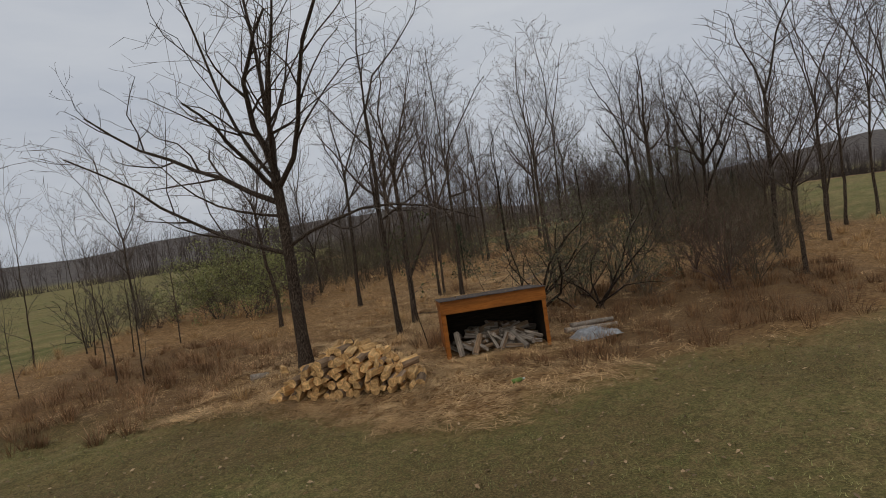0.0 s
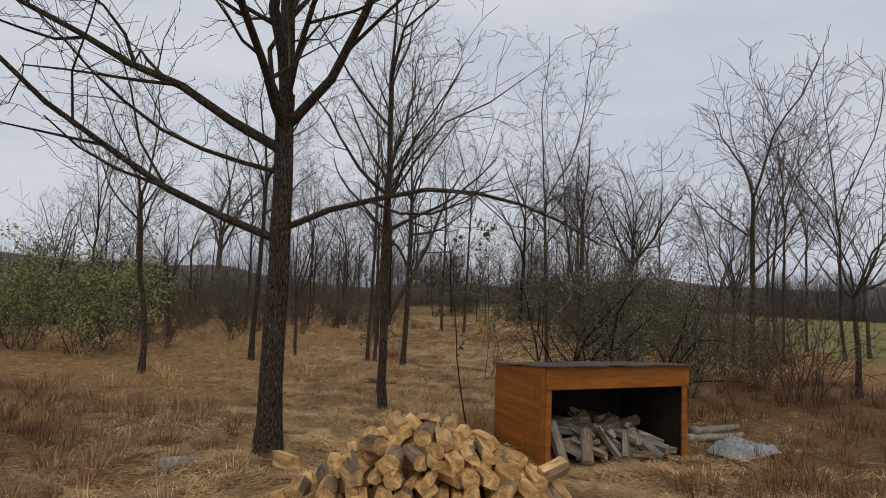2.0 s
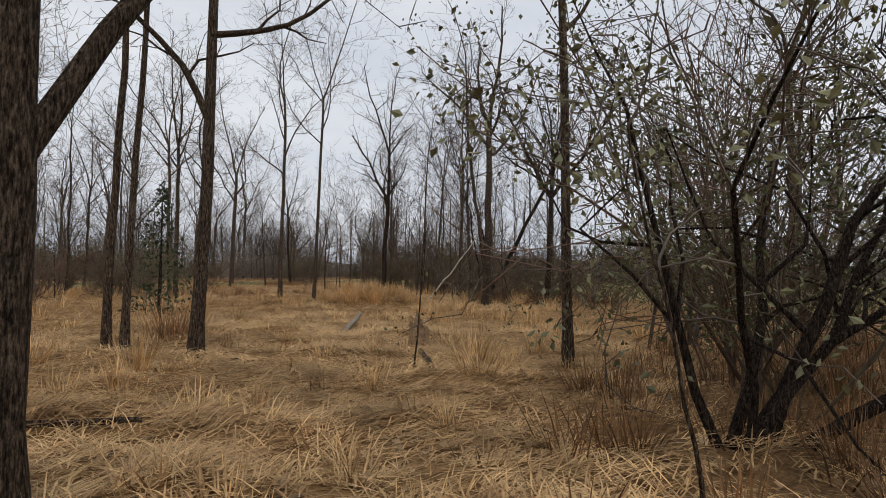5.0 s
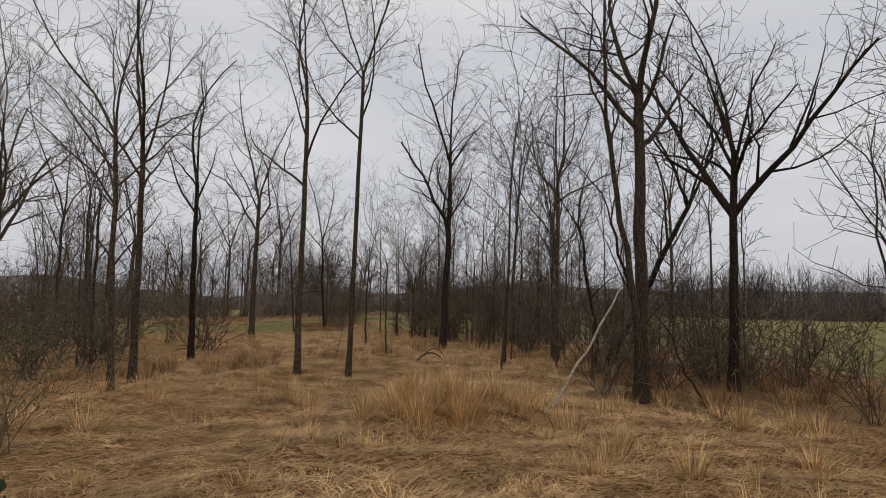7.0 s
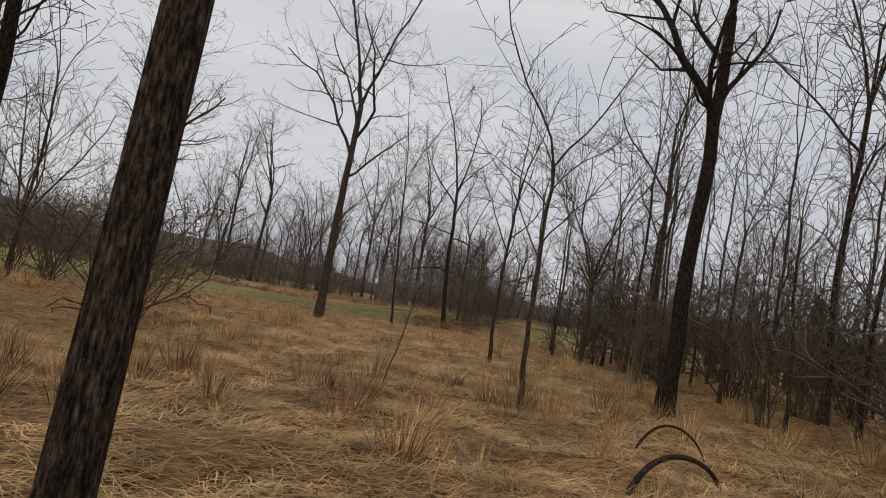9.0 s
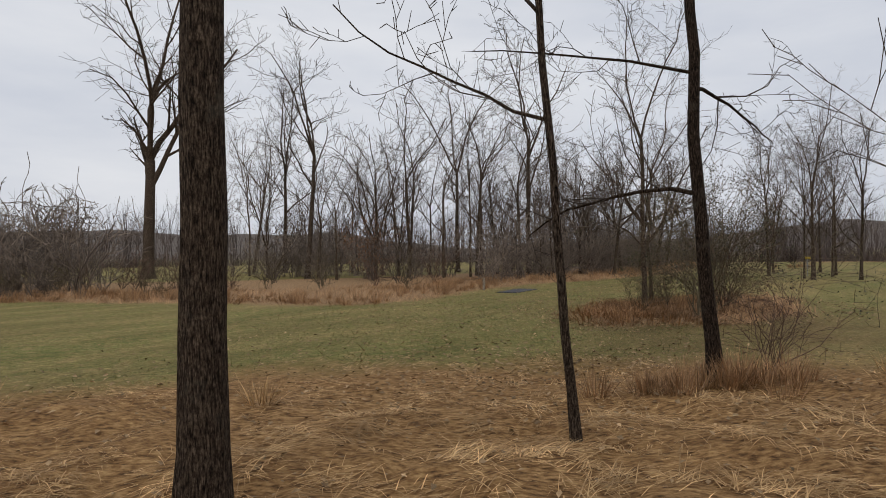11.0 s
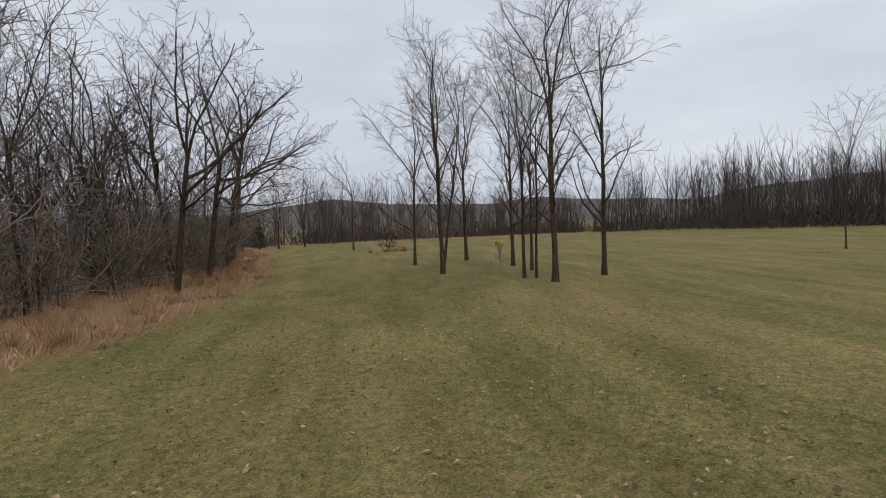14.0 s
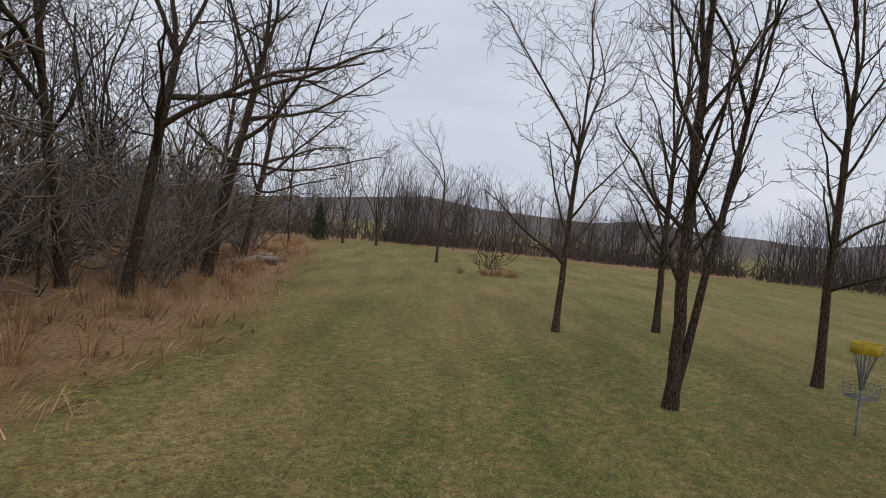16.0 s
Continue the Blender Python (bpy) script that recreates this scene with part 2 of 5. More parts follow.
    col = mixed(nt, mask.outputs["Alpha"], col, mould_shade)
    link(nt, col, b.inputs["Base Color"])
    bump(nt, b, mixed(nt, 0.5, streak, fine), 0.8, 0.05)
    return m


GROUND = ground_material()

# ---------------------------------------------------------------- geometry helpers
def np_mesh(name, verts, faces, mat, smooth=False):
    """A mesh from an array of points and an array (or two) of equal-sided faces."""
    me = bpy.data.meshes.new(name)
    groups = faces if isinstance(faces, list) else [faces]
    groups = [np.asarray(g, np.int32) for g in groups if len(g)]
    me.vertices.add(len(verts))
    me.vertices.foreach_set("co", np.asarray(verts, np.float32).ravel())
    loops = np.concatenate([g.ravel() for g in groups])
    sizes = np.concatenate([np.full(len(g), g.shape[1], np.int32) for g in groups])
    me.loops.add(len(loops))
    me.loops.foreach_set("vertex_index", loops)
    me.polygons.add(len(sizes))
    me.polygons.foreach_set("loop_start", np.concatenate([[0], np.cumsum(sizes)[:-1]]).astype(np.int32))
    me.polygons.foreach_set("use_smooth", np.full(len(sizes), smooth))
    me.update(calc_edges=True)
    me.materials.append(mat)
    return me


def tube_arrays(paths, sides):
    """Points and quads of many tapered tubes: each path is (points, radii)."""
    by_len = {}
    for p, r in paths:
        by_len.setdefault(len(p), []).append((p, r))
    vs, fs, base = [], [], 0
    ang = np.linspace(0, 2 * np.pi, sides, endpoint=False)
    for n, group in by_len.items():
        p = np.array([g[0] for g in group])
        r = np.array([g[1] for g in group])
        t = np.gradient(p, axis=1)
        t /= np.linalg.norm(t, axis=2, keepdims=True) + 1e-9
        ref = np.where(np.abs(t[:, :1, 2:3]) > 0.8, np.array([1.0, 0, 0]), np.array([0, 0, 1.0]))
        u = np.cross(t, np.broadcast_to(ref, t.shape))
        u /= np.linalg.norm(u, axis=2, keepdims=True) + 1e-9
        w = np.cross(t, u)
        ring = p[:, :, None] + r[:, :, None, None] * (u[:, :, None] * np.cos(ang)[:, None] + w[:, :, None] * np.sin(ang)[:, None])
        m = len(group)
        vs.append(ring.reshape(-1, 3))
        i = np.arange(m)[:, None, None] * n * sides + np.arange(n - 1)[None, :, None] * sides
        k = np.arange(sides)[None, None]
        k2 = (k + 1) % sides
        q = np.stack([i + k, i + k2, i + sides + k2, i + sides + k], -1).reshape(-1, 4) + base
        fs.append(q)
        base += m * n * sides
    return np.concatenate(vs), np.concatenate(fs)


def tube_mesh(name, paths, sides, mat):
    v, f = tube_arrays(paths, sides)
    return np_mesh(name, v, f, mat, True)


def part(name, me, parent, label="", m=None):
    ob = new(name, me)
    ob.parent = parent
    if m is not None:
        ob.matrix_local = m
    if label:
        ob["label"] = label
    return ob


def thing(name, m, label, category, group="", kind=""):
    ob = new(name)
    ob.empty_display_size = 0.2
    ob.matrix_world = m
    return tagged(ob, label, category, group, kind)


def bm_mesh(name, bm, mat, smooth=False):
    me = bpy.data.meshes.new(name)
    bmesh.ops.recalc_face_normals(bm, faces=bm.faces)
    bm.to_mesh(me)
    bm.free()
    me.materials.append(mat)
    for p in me.polygons:
        p.use_smooth = smooth
    return me


def box_mesh(name, size, mat, bevel=0.004):
    bm = bmesh.new()
    bmesh.ops.create_cube(bm, size=1.0)
    bmesh.ops.scale(bm, vec=size, verts=bm.verts)
    if bevel:
        bmesh.ops.bevel(bm, geom=bm.edges[:], offset=bevel, segments=1, affect="EDGES")
    return bm_mesh(name, bm, mat)


def wobble(x, y, s, seed=0.0):
    """Smooth cheap noise of about -1 to 1."""
    return (np.sin(x * s + 1.7 * np.sin(y * s * 0.8 + seed) + seed) + np.sin(y * s * 1.13 + 1.9 * np.sin(x * s * 0.71 + 2 * seed)) + 0.6 * np.sin((x + y) * s * 2.1 + seed * 3)) / 2.6


def inside_dist(x, y, poly):
    """Signed distance to a polygon, positive inside."""
    d = np.full(x.shape, 1e9)
    ins = np.zeros(x.shape, bool)
    for (ax, ay), (bx, by) in zip(poly, poly[1:] + poly[:1]):
        ex, ey = bx - ax, by - ay
        t = np.clip(((x - ax) * ex + (y - ay) * ey) / (ex * ex + ey * ey), 0, 1)
        d = np.minimum(d, np.hypot(x - ax - t * ex, y - ay - t * ey))
        cross = ((ay > y) != (by > y)) & (x < ex * (y - ay) / (ey if ey else 1e-9) + ax)
        ins ^= cross
    return np.where(ins, d, -d)


# ---------------------------------------------------------------- the plan
LAWN_START = [(-60, 8), (-25, 3), (-10.9, 0.2), (-6.4, -0.6), (-3.6, -2.2), (0, -4.2), (1.9, -3.9), (4.2, -3.1), (8.5, -2.2), (20, 1.5), (40, 4), (60, -60), (-60, -60)]
LAWN_FAR = [(-18.3, 49.8), (11.4, 49.2), (13.2, 50.6), (16.1, 51.1), (18.8, 50.3), (25.7, 48.5), (33.6, 46.1), (46.6, 43.7), (61.7, 46.6), (80.3, 57.6), (85.1, 73.4), (87.9, 88.3),
            (80.7, 103.7), (71.3, 116.2), (62.3, 115.6), (52.5, 101.1), (46.1, 92.8), (39.6, 84.1), (34.4, 79.4), (29.1, 75.1), (24.6, 72.6), (20.3, 68.4), (17.5, 63.9), (14.4, 61.4), (11.3, 63.2), (3.1, 67.2), (-17.0, 73.7)]
ISLAND = [(20.0, 54.0), (22.8, 53.8), (25.5, 54.5), (28.9, 58.6), (28.4, 60.7), (25.3, 60.7), (22.3, 59.5), (20.6, 56.7)]
WOODS = [(-16, -8), (-6, -6), (6, -6), (13, -4), (21, 6), (23.0, 17.1), (27.8, 30.8), (31.6, 46.2), (9.9, 51.3), (3.6, 44.3), (-3.9, 36.8), (-13.6, 25.3)]
HEDGE = [(-21.9, 75.0), (3.1, 67.3), (11.3, 63.4), (14.4, 61.7), (17.5, 64.3), (20.3, 68.8), (24.6, 73.0), (29.2, 75.5), (34.4, 79.9), (39.6, 84.6), (46.1, 93.3), (52.5, 101.6), (62.3, 116.1), (71.3, 116.2),
         (80.7, 103.7), (87.9, 88.3), (100.1, 92.6), (95.7, 122.9), (62.4, 136.7), (45.2, 113.5), (34.4, 100.1), (26.0, 92.5), (15.7, 87.0), (3.6, 85.7), (-21.1, 91.0)]


# dark weedy ground beside the shed, under the thicket, and the leaf bed before the island; WEEDS_EDGE also holds
# painted shade and lens vignetting
WEEDS = [(0.7, -0.9), (1.0, -2.1), (2.6, -2.0), (6, -2.2), (10, -0.5), (13, 5), (9, 8), (4.8, 6.4), (2.4, 5.2), (1.2, 4.0), (1.1, 3.0), (2.6, 1.9), (2.5, -0.6)]
WEEDS_FAR = [(12.4, 17.0), (16, 15.5), (22, 20), (21, 27), (16.2, 23.6)]
WEEDS_EDGE = [(-10, -2.0), (-5.6, -2.2), (-4.5, 0.8), (-2.8, 2.2), (-2.7, 4.2), (-4.6, 6.5), (-7.5, 9), (-12, 8)]
LEAF_BED = [(18.6, 49.6), (24, 50.2), (26, 54), (22.5, 56), (19.6, 53.8)]


def height(x, y):
    x, y = np.asarray(x, float), np.asarray(y, float)
    z = 0.05 * wobble(x, y, 0.5, 1.0) + 0.035 * wobble(x, y, 1.7, 2.0)
    rough = np.clip(inside_dist(x, y, WOODS) / 3, 0, 1)
    z = z * (0.25 + 0.75 * rough) + rough * 0.05 * wobble(x, y, 3.1, 3.0)
    z = z + rough * (0.10 * (0.6 - np.abs(wobble(x, y, 2.3, 11.0))) + 0.05 * (0.6 - np.abs(wobble(x, y, 4.6, 12.0))))
    z = z + 0.45 * np.exp(-(((x - 8.6) / 1.3) ** 2 + ((y - 18.6) / 1.0) ** 2))
    far = np.hypot(x - 15, y - 40)
    bearing = np.arctan2(y - 40, x - 15)
    ridge = 13 + 5 * np.exp(-(((bearing - 1.75) / 0.6) ** 2)) + 4 * np.sin(bearing * 3 + 0.6) + 4 * np.sin(bearing * 7 + 2) + 2.5 * np.sin(bearing * 17) + 1.2 * np.sin(bearing * 41)
    z = z + ridge * np.clip((far - 215) / 230, 0, 1) ** 1.4
    return z - 0.6 * np.clip((far - 90) / 100, 0, 1)


def zv(x, y):
    return float(height(x, y))


def cover(x, y):
    """How far the ground is lawn, rusty tall grass, haze-paled far wood, and darkened mould."""
    wob = 0.5 * wobble(x, y, 0.9, 4.0) + 0.3 * wobble(x, y, 2.6, 5.0)
    step = lambda d, w: np.clip(0.5 + d / w, 0, 1)
    woods = step(inside_dist(x, y, WOODS) + wob, 1.6)
    hedge = step(inside_dist(x, y, HEDGE) + wob, 1.2)
    island = step(inside_dist(x, y, ISLAND) + 0.5 * wob, 0.9)
    lawn_a = step(inside_dist(x, y, LAWN_START) + wob, 1.8)
    lawn_b = step(inside_dist(x, y, LAWN_FAR) + wob, 1.6)
    lawn = np.maximum(np.maximum(lawn_a, lawn_b), 1 - np.maximum(woods, hedge))
    rust = np.maximum(np.maximum(hedge * 0.9, island), 0) * 1.0
    far = np.hypot(x - 15, y - 40)
    wood = np.clip((far - 230) / 25, 0, 1)
    spread = lambda poly, w: step(inside_dist(x, y, poly) + 1.2 * wob, w)
    mould_shade = np.maximum(np.maximum(0.7 * spread(WEEDS, 2.0), 0.75 * spread(WEEDS_FAR, 2.5)), 0.55 * spread(LEAF_BED, 2.0))
    # Brown rank grass, darkened in colour for shade and lens vignetting.
    mould_shade = np.maximum(mould_shade, 0.55 * spread(WEEDS_EDGE, 3.0))
    # Brown dormant lawn, with some lens vignetting put into its colour.
    mould_shade = np.maximum(mould_shade, lawn_a * (0.42 + 0.25 * wobble(x, y, 0.8, 6.5)))
    return lawn * (1 - island), rust, wood, np.clip(mould_shade, 0, 1)


def build_ground():
    def lines(lo, hi, step):
        fine = np.arange(lo, hi + step, step)
        far = np.cumsum([step * 1.22 ** k for k in range(1, 36)])
        return np.concatenate([lo - far[::-1], fine, fine[-1] + far])
    xs, ys = lines(-14, 46, 0.30), lines(-14, 96, 0.36)
    gx, gy = np.meshgrid(xs, ys)
    x, y = gx.ravel(), gy.ravel()
    v = np.stack([x, y, height(x, y)], 1)
    nx, ny = len(xs), len(ys)
    i = (np.arange(ny - 1)[:, None] * nx + np.arange(nx - 1)[None]).ravel()
    me = np_mesh("ground", v, np.stack([i, i + 1, i + nx + 1, i + nx], 1), GROUND, True)
    a, b, c, mould_shade = cover(x, y)
    col = me.color_attributes.new("cover", "FLOAT_COLOR", "POINT")
    col.data.foreach_set("color", np.stack([a, b, c, mould_shade], 1).astype(np.float32).ravel())
    return tagged(new("ground", me), "flat ground of mown lawn and matted tan grass", "ground", kind="structure")


build_ground()

# ---------------------------------------------------------------- bare trees
UP = np.array([0, 0, 1.0])


def heading(az, elev):
    a, e = radians(az), radians(elev)
    return np.array([math.cos(a) * math.cos(e), math.sin(a) * math.cos(e), math.sin(e)])


class Wood:
    """Grows tapered branches; thick ones and thin ones are kept apart."""

    def __init__(self, seed, levels=4, thin=0.016, bend=0.15, lift=0.26, fine=0.0035, dense=1.0):
        self.rng = np.random.default_rng(seed)
        self.levels, self.thin, self.bend, self.lift, self.fine, self.dense = levels, thin, bend, lift, fine, dense
        self.thick, self.twigs, self.tips = [], [], []

    def add(self, pts, rad):
        (self.thick if rad[0] > self.thin else self.twigs).append((pts, rad))

    def branch(self, p, d, length, r, level, tip=0.3, lift=None, kids=None):
        rng = self.rng
        lift = self.lift if lift is None else lift
        n = (9, 8, 5, 3, 3)[min(level, 4)] if level < self.levels else 2
        step = length / (n - 1)
        pts, d = [np.array(p, float)], d / np.linalg.norm(d)
        for _ in range(n - 1):
            d = d + rng.normal(0, self.bend * (1.0, 0.9, 1.35, 1.6, 1.6)[min(level, 4)] * (8 / max(n, 3)) ** 0.4, 3) + UP * lift * (1 - d[2]) * 0.6
            d /= np.linalg.norm(d)
            pts.append(pts[-1] + d * step)
        pts = np.array(pts)
        end = self.fine if level >= self.levels - 1 else max(self.fine, r * tip)
        rad = r + (end - r) * np.linspace(0, 1, n) ** 0.85
        self.add(pts, rad)
        self.tips.append((pts[-1], d))
        if level < self.levels:
            self.fork(pts, rad, length, level, kids)
        return pts, rad

    def fork(self, pts, rad, length, level, kids=None):
        rng = self.rng
        k = kids if kids is not None else max(2, int(round((5, 7, 6, 5)[min(level, 3)] * self.dense * min(1.5, 0.55 + 0.2 * length))))
        n, az = len(pts), rng.uniform(0, 6.28)
        for t in np.linspace(0.22 if level else 0.4, 0.97, k):
            t = min(0.99, t + rng.uniform(-0.05, 0.05))
            f = t * (n - 1)
            i = min(int(f), n - 2)
            p = pts[i] + (pts[i + 1] - pts[i]) * (f - i)
            d = pts[i + 1] - pts[i]
            d /= np.linalg.norm(d)
            r = float(np.interp(f, np.arange(n), rad))
            az += 2.4 + rng.normal(0, 0.5)
            side = np.cross(d, UP if abs(d[2]) < 0.9 else np.array([1.0, 0, 0]))
            side /= np.linalg.norm(side)
            other = np.cross(d, side)
            out = side * math.cos(az) + other * math.sin(az)
            a = radians(rng.uniform(28, 60))
            nd = d * math.cos(a) + out * math.sin(a)
            self.branch(p, nd, length * rng.uniform(0.32, 0.58) * (1.12 - 0.5 * t), max(self.fine * 1.3, r * rng.uniform(0.42, 0.66)), level + 1)

    def trunk(self, tall, r, lean=(0, 0), top=0.45, crook=0.03, base=(0, 0)):
        """A trunk with a flared foot; returns its points and radii."""
        n = 12
        s = np.linspace(0, 1, n)
        w = np.cumsum(self.rng.normal(0, crook, (n, 2)), 0) * (tall / n)
        w -= w[0]
        x, y = base[0] + lean[0] * s * tall + w[:, 0], base[1] + lean[1] * s * tall + w[:, 1]
        pts = np.stack([x, y, s * tall - 0.12 * (s == 0)], 1)
        rad = r * (1 - (1 - top) * s)
        rad[0] *= 1.45
        rad[1] *= 1.06
        self.thick.append((pts, rad))
        return pts, rad

    def spread(self, pts, rad, limbs):
        """Limbs at given heights: (height, azimuth, elevation, length, radius, lift)."""
        for z, az, elev, length, r, lift in limbs:
            i = np.interp(z, pts[:, 2], np.arange(len(pts)))
            p = np.array([np.interp(i, np.arange(len(pts)), pts[:, c]) for c in range(3)])
            self.branch(p, heading(az, elev), length, r, 1, lift=lift)


def crown_limbs(rng, tall, r, first, count, steep=50):
    """A made-up set of limbs, from the first one to the top of the trunk."""
    out, az = [], rng.uniform(0, 360)
    for z in np.linspace(first, tall * 0.98, count):
        az += 137 + rng.normal(0, 20)
        f = (z - first) / max(0.1, tall - first)
        out.append((z, az, steep + 18 * f + rng.normal(0, 8), (0.62 - 0.12 * f) * tall * rng.uniform(0.6, 1.1), r * (0.42 - 0.08 * f), 0.30))
    return out


def tree_meshes(wood, bark=None, twig=None, sides=9):
    a = tube_mesh("trunk", wood.thick, sides, bark or BARK)
    b = tube_mesh("crown", wood.twigs, 3, twig or TWIG)
    return a, b


def put_tree(meshes, x, y, label, scale=1.0, turn=0.0, name="tree", group="bare trees"):
    t = thing(name, pose(x, y, zv(x, y) - 0.02, 0, 0, turn) @ Matrix.Scale(scale, 4), label, "shrub" if name == "shrub" else "tree", group)
    part("trunk" if name != "shrub" else "stem_clump", meshes[0], t)
    part("crown", meshes[1], t, "bare branching twigs")
    for me, nm, lab in meshes[2:]:
        part(nm, me, t, lab)
    return t


def leaf_mesh(name, places, size, mat, seed=1):
    """Small folded leaves: two triangles either side of a midrib."""
    rng = np.random.default_rng(seed)
    n = len(places)
    d = rng.normal(0, 1, (n, 3))
    d[:, 2] -= 0.4
    d /= np.linalg.norm(d, axis=1, keepdims=True)
    s = np.cross(d, rng.normal(0, 1, (n, 3)))
    s /= np.linalg.norm(s, axis=1, keepdims=True)
    nrm = np.cross(d, s)
    L = size * rng.uniform(0.6, 1.3, (n, 1))
    a, b = places, places + d * L
    mid = (a + b) / 2 + nrm * L * 0.12
    v = np.stack([a, mid + s * L * 0.28, b, mid - s * L * 0.28], 1).reshape(-1, 3)
    i = np.arange(n)[:, None] * 4
    return np_mesh(name, v, np.concatenate([i + [[0, 1, 2]], i + [[0, 2, 3]]]), mat)


def leaders(w, pts, rad, tall, r, count, steep=74):
    """The stems into which a trunk divides at its top."""
    az = w.rng.uniform(0, 360)
    for k in range(count):
        az += 360 / count + w.rng.normal(0, 18)
        w.branch(pts[-1], heading(az, steep + w.rng.normal(0, 7)), tall * w.rng.uniform(0.40, 0.60), rad[-1] * w.rng.uniform(0.60, 0.82), 1, lift=0.16)


# A tree whose foot, girth and limbs are set to fit the camera's view.
def fitted_tree(x, y, tall, r, seed, label, lean=(0, 0), first=None, count=5, limbs=(), top=0.62, levels=4, crook=0.03, steep=46, bark=None, dense=0.9, twin=None, fine=0.0036, split=0.66, stems=2, rise=74):
    w = Wood(seed, levels=levels, dense=dense, fine=fine)
    for k, (dx, dy, t, q, ln) in enumerate([(0, 0, tall, r, lean)] + ([twin] if twin else [])):
        pts, rad = w.trunk(t * split, q, ln, top, crook, (dx, dy))
        own = list(limbs) if k == 0 else []
        w.spread(pts, rad, [l for l in own if l[0] < t * split] + crown_limbs(w.rng, t * split, q, min(first or t * 0.4, t * split * 0.9), count if k == 0 else max(2, count - 2), steep))
        leaders(w, pts, rad, t, q, stems, rise)
    return put_tree(tree_meshes(w, bark), x, y, label)


# the walnut by the woodpile, with two long low limbs and a vase of leaders
fitted_tree(-3.3, 1.35, 9.0, 0.165, 11, "tall bare walnut tree behind the firewood pile", (-0.012, 0.0), 4.5, 1, top=0.72, dense=0.8, split=0.53, stems=3,
              limbs=[(2.8, 168, 16, 5.6, 0.058, 0.10), (2.95, -18, 30, 4.8, 0.048, -0.34), (3.7, 172, 8, 3.8, 0.036, 0.08), (4.0, 158, 36, 5.6, 0.072, 0.07),
                     (4.3, -20, 44, 6.4, 0.07, 0.06), (4.4, 105, 55, 4.8, 0.045, 0.15), (4.5, 205, 52, 5.4, 0.05, 0.15), (4.6, -75, 50, 4.8, 0.045, 0.1)])
fitted_tree(-1.0, 3.9, 8.5, 0.074, 21, "slim bare tree among the matted grass", (-0.005, 0.01), 3.4, 4, split=0.75, steep=42, dense=0.7,
              limbs=[(3.3, -10, 30, 2.6, 0.04, 0.1), (4.0, 170, 45, 2.6, 0.04, 0.15)])
fitted_tree(-0.48, 5.75, 7.5, 0.094, 22, "bare tree with a low curved second limb", (-0.01, 0.02), 4.6, 4, dense=0.7,
              limbs=[(1.5, 15, 50, 5.2, 0.058, 0.6), (3.6, 150, 40, 2.4, 0.04, 0.15)])
fitted_tree(1.55, 10.5, 7.8, 0.085, 23, "bare tree forking above head height", (0.02, 0.0), 5.2, 4, limbs=[(4.0, -30, 20, 2.2, 0.045, 0.05), (2.9, 165, 60, 2.6, 0.05, 0.2)])
fitted_tree(0.75, 11.5, 8.5, 0.055, 24, "pair of slim bare trunks", (0.02, 0.01), 5.0, 4, twin=(0.17, -0.2, 8.2, 0.05, (0.05, 0.01)))
fitted_tree(-2.6, 12.6, 8.5, 0.085, 25, "slim bare tree at the wood's edge", (0.02, 0), 4.5, 4)
fitted_tree(-1.2, 13.3, 8.0, 0.06, 26, "slim bare tree with upright stems", (-0.02, 0), 1.2, 2, split=0.22, stems=5)
fitted_tree(-5.4, 9.7, 6.5, 0.076, 27, "crooked young bare tree", (-0.05, 0.0), 3.4, 4, crook=0.12)
fitted_tree(4.5, 7.2, 7.2, 0.06, 29, "leaning slim tree beside the brush", (-0.045, 0.0), 3.6, 4, limbs=[(4.6, 40, 30, 2.0, 0.035, 0.1)])
fitted_tree(13.3, 18.5, 9.5, 0.15, 31, "large two-stemmed bare tree at the thicket", (-0.02, 0.01), 5.2, 4, twin=(-0.12, -0.1, 8.5, 0.075, (-0.12, 0.05)), crook=0.06)
fitted_tree(16.0, 18.2, 8.0, 0.114, 32, "bare tree with a wide fork", (0.05, 0.0), 4.6, 6, bark=BARK_DARK, limbs=[(3.9, 130, 50, 4.4, 0.09, 0.2), (3.9, -40, 55, 4.4, 0.085, 0.2)])
fitted_tree(8.95, 25.85, 9.5, 0.085, 33, "straight bare tree standing in the clearing", (0.012, 0.0), 5.0, 4, split=0.75, crook=0.02)
fitted_tree(9.87, 24.75, 10.0, 0.070, 34, "straight slender tree leaning slightly", (0.03, 0.01), 6.2, 4, split=0.8, crook=0.015)
fitted_tree(17.2, 31.5, 10.5, 0.144, 35, "large dark bare tree at the thicket", (0.02, -0.01), 4.6, 4, bark=BARK_DARK, crook=0.05, limbs=[(5.2, 160, 50, 4.4, 0.09, 0.2)])
fitted_tree(17.9, 25.6, 9.5, 0.099, 36, "bare tree at the edge of the clearing", (0.005, 0.0), 5.4, 4)
fitted_tree(7.4, 31.0, 8.5, 0.099, 37, "dark bare tree at the field edge", (0, 0), 4.2, 4, bark=BARK_DARK)
fitted_tree(5.2, 26.4, 8.5, 0.091, 38, "slim bare tree at the field edge", (0.0, 0), 4.5, 4)
fitted_tree(4.6, 24.7, 8.0, 0.068, 39, "slim bare tree at the field edge", (-0.03, 0), 4.2, 4)
fitted_tree(13.1, 44.2, 11.5, 0.152, 41, "tall bare tree at the lawn edge", (0.03, 0.0), 5.8, 4, limbs=[(5.0, -20, 35, 2.6, 0.05, 0.1)])
fitted_tree(16.1, 36.3, 6.0, 0.046, 42, "thin sapling in the clearing", (0.0, 0.0), 2.4, 6, levels=3, crook=0.1)
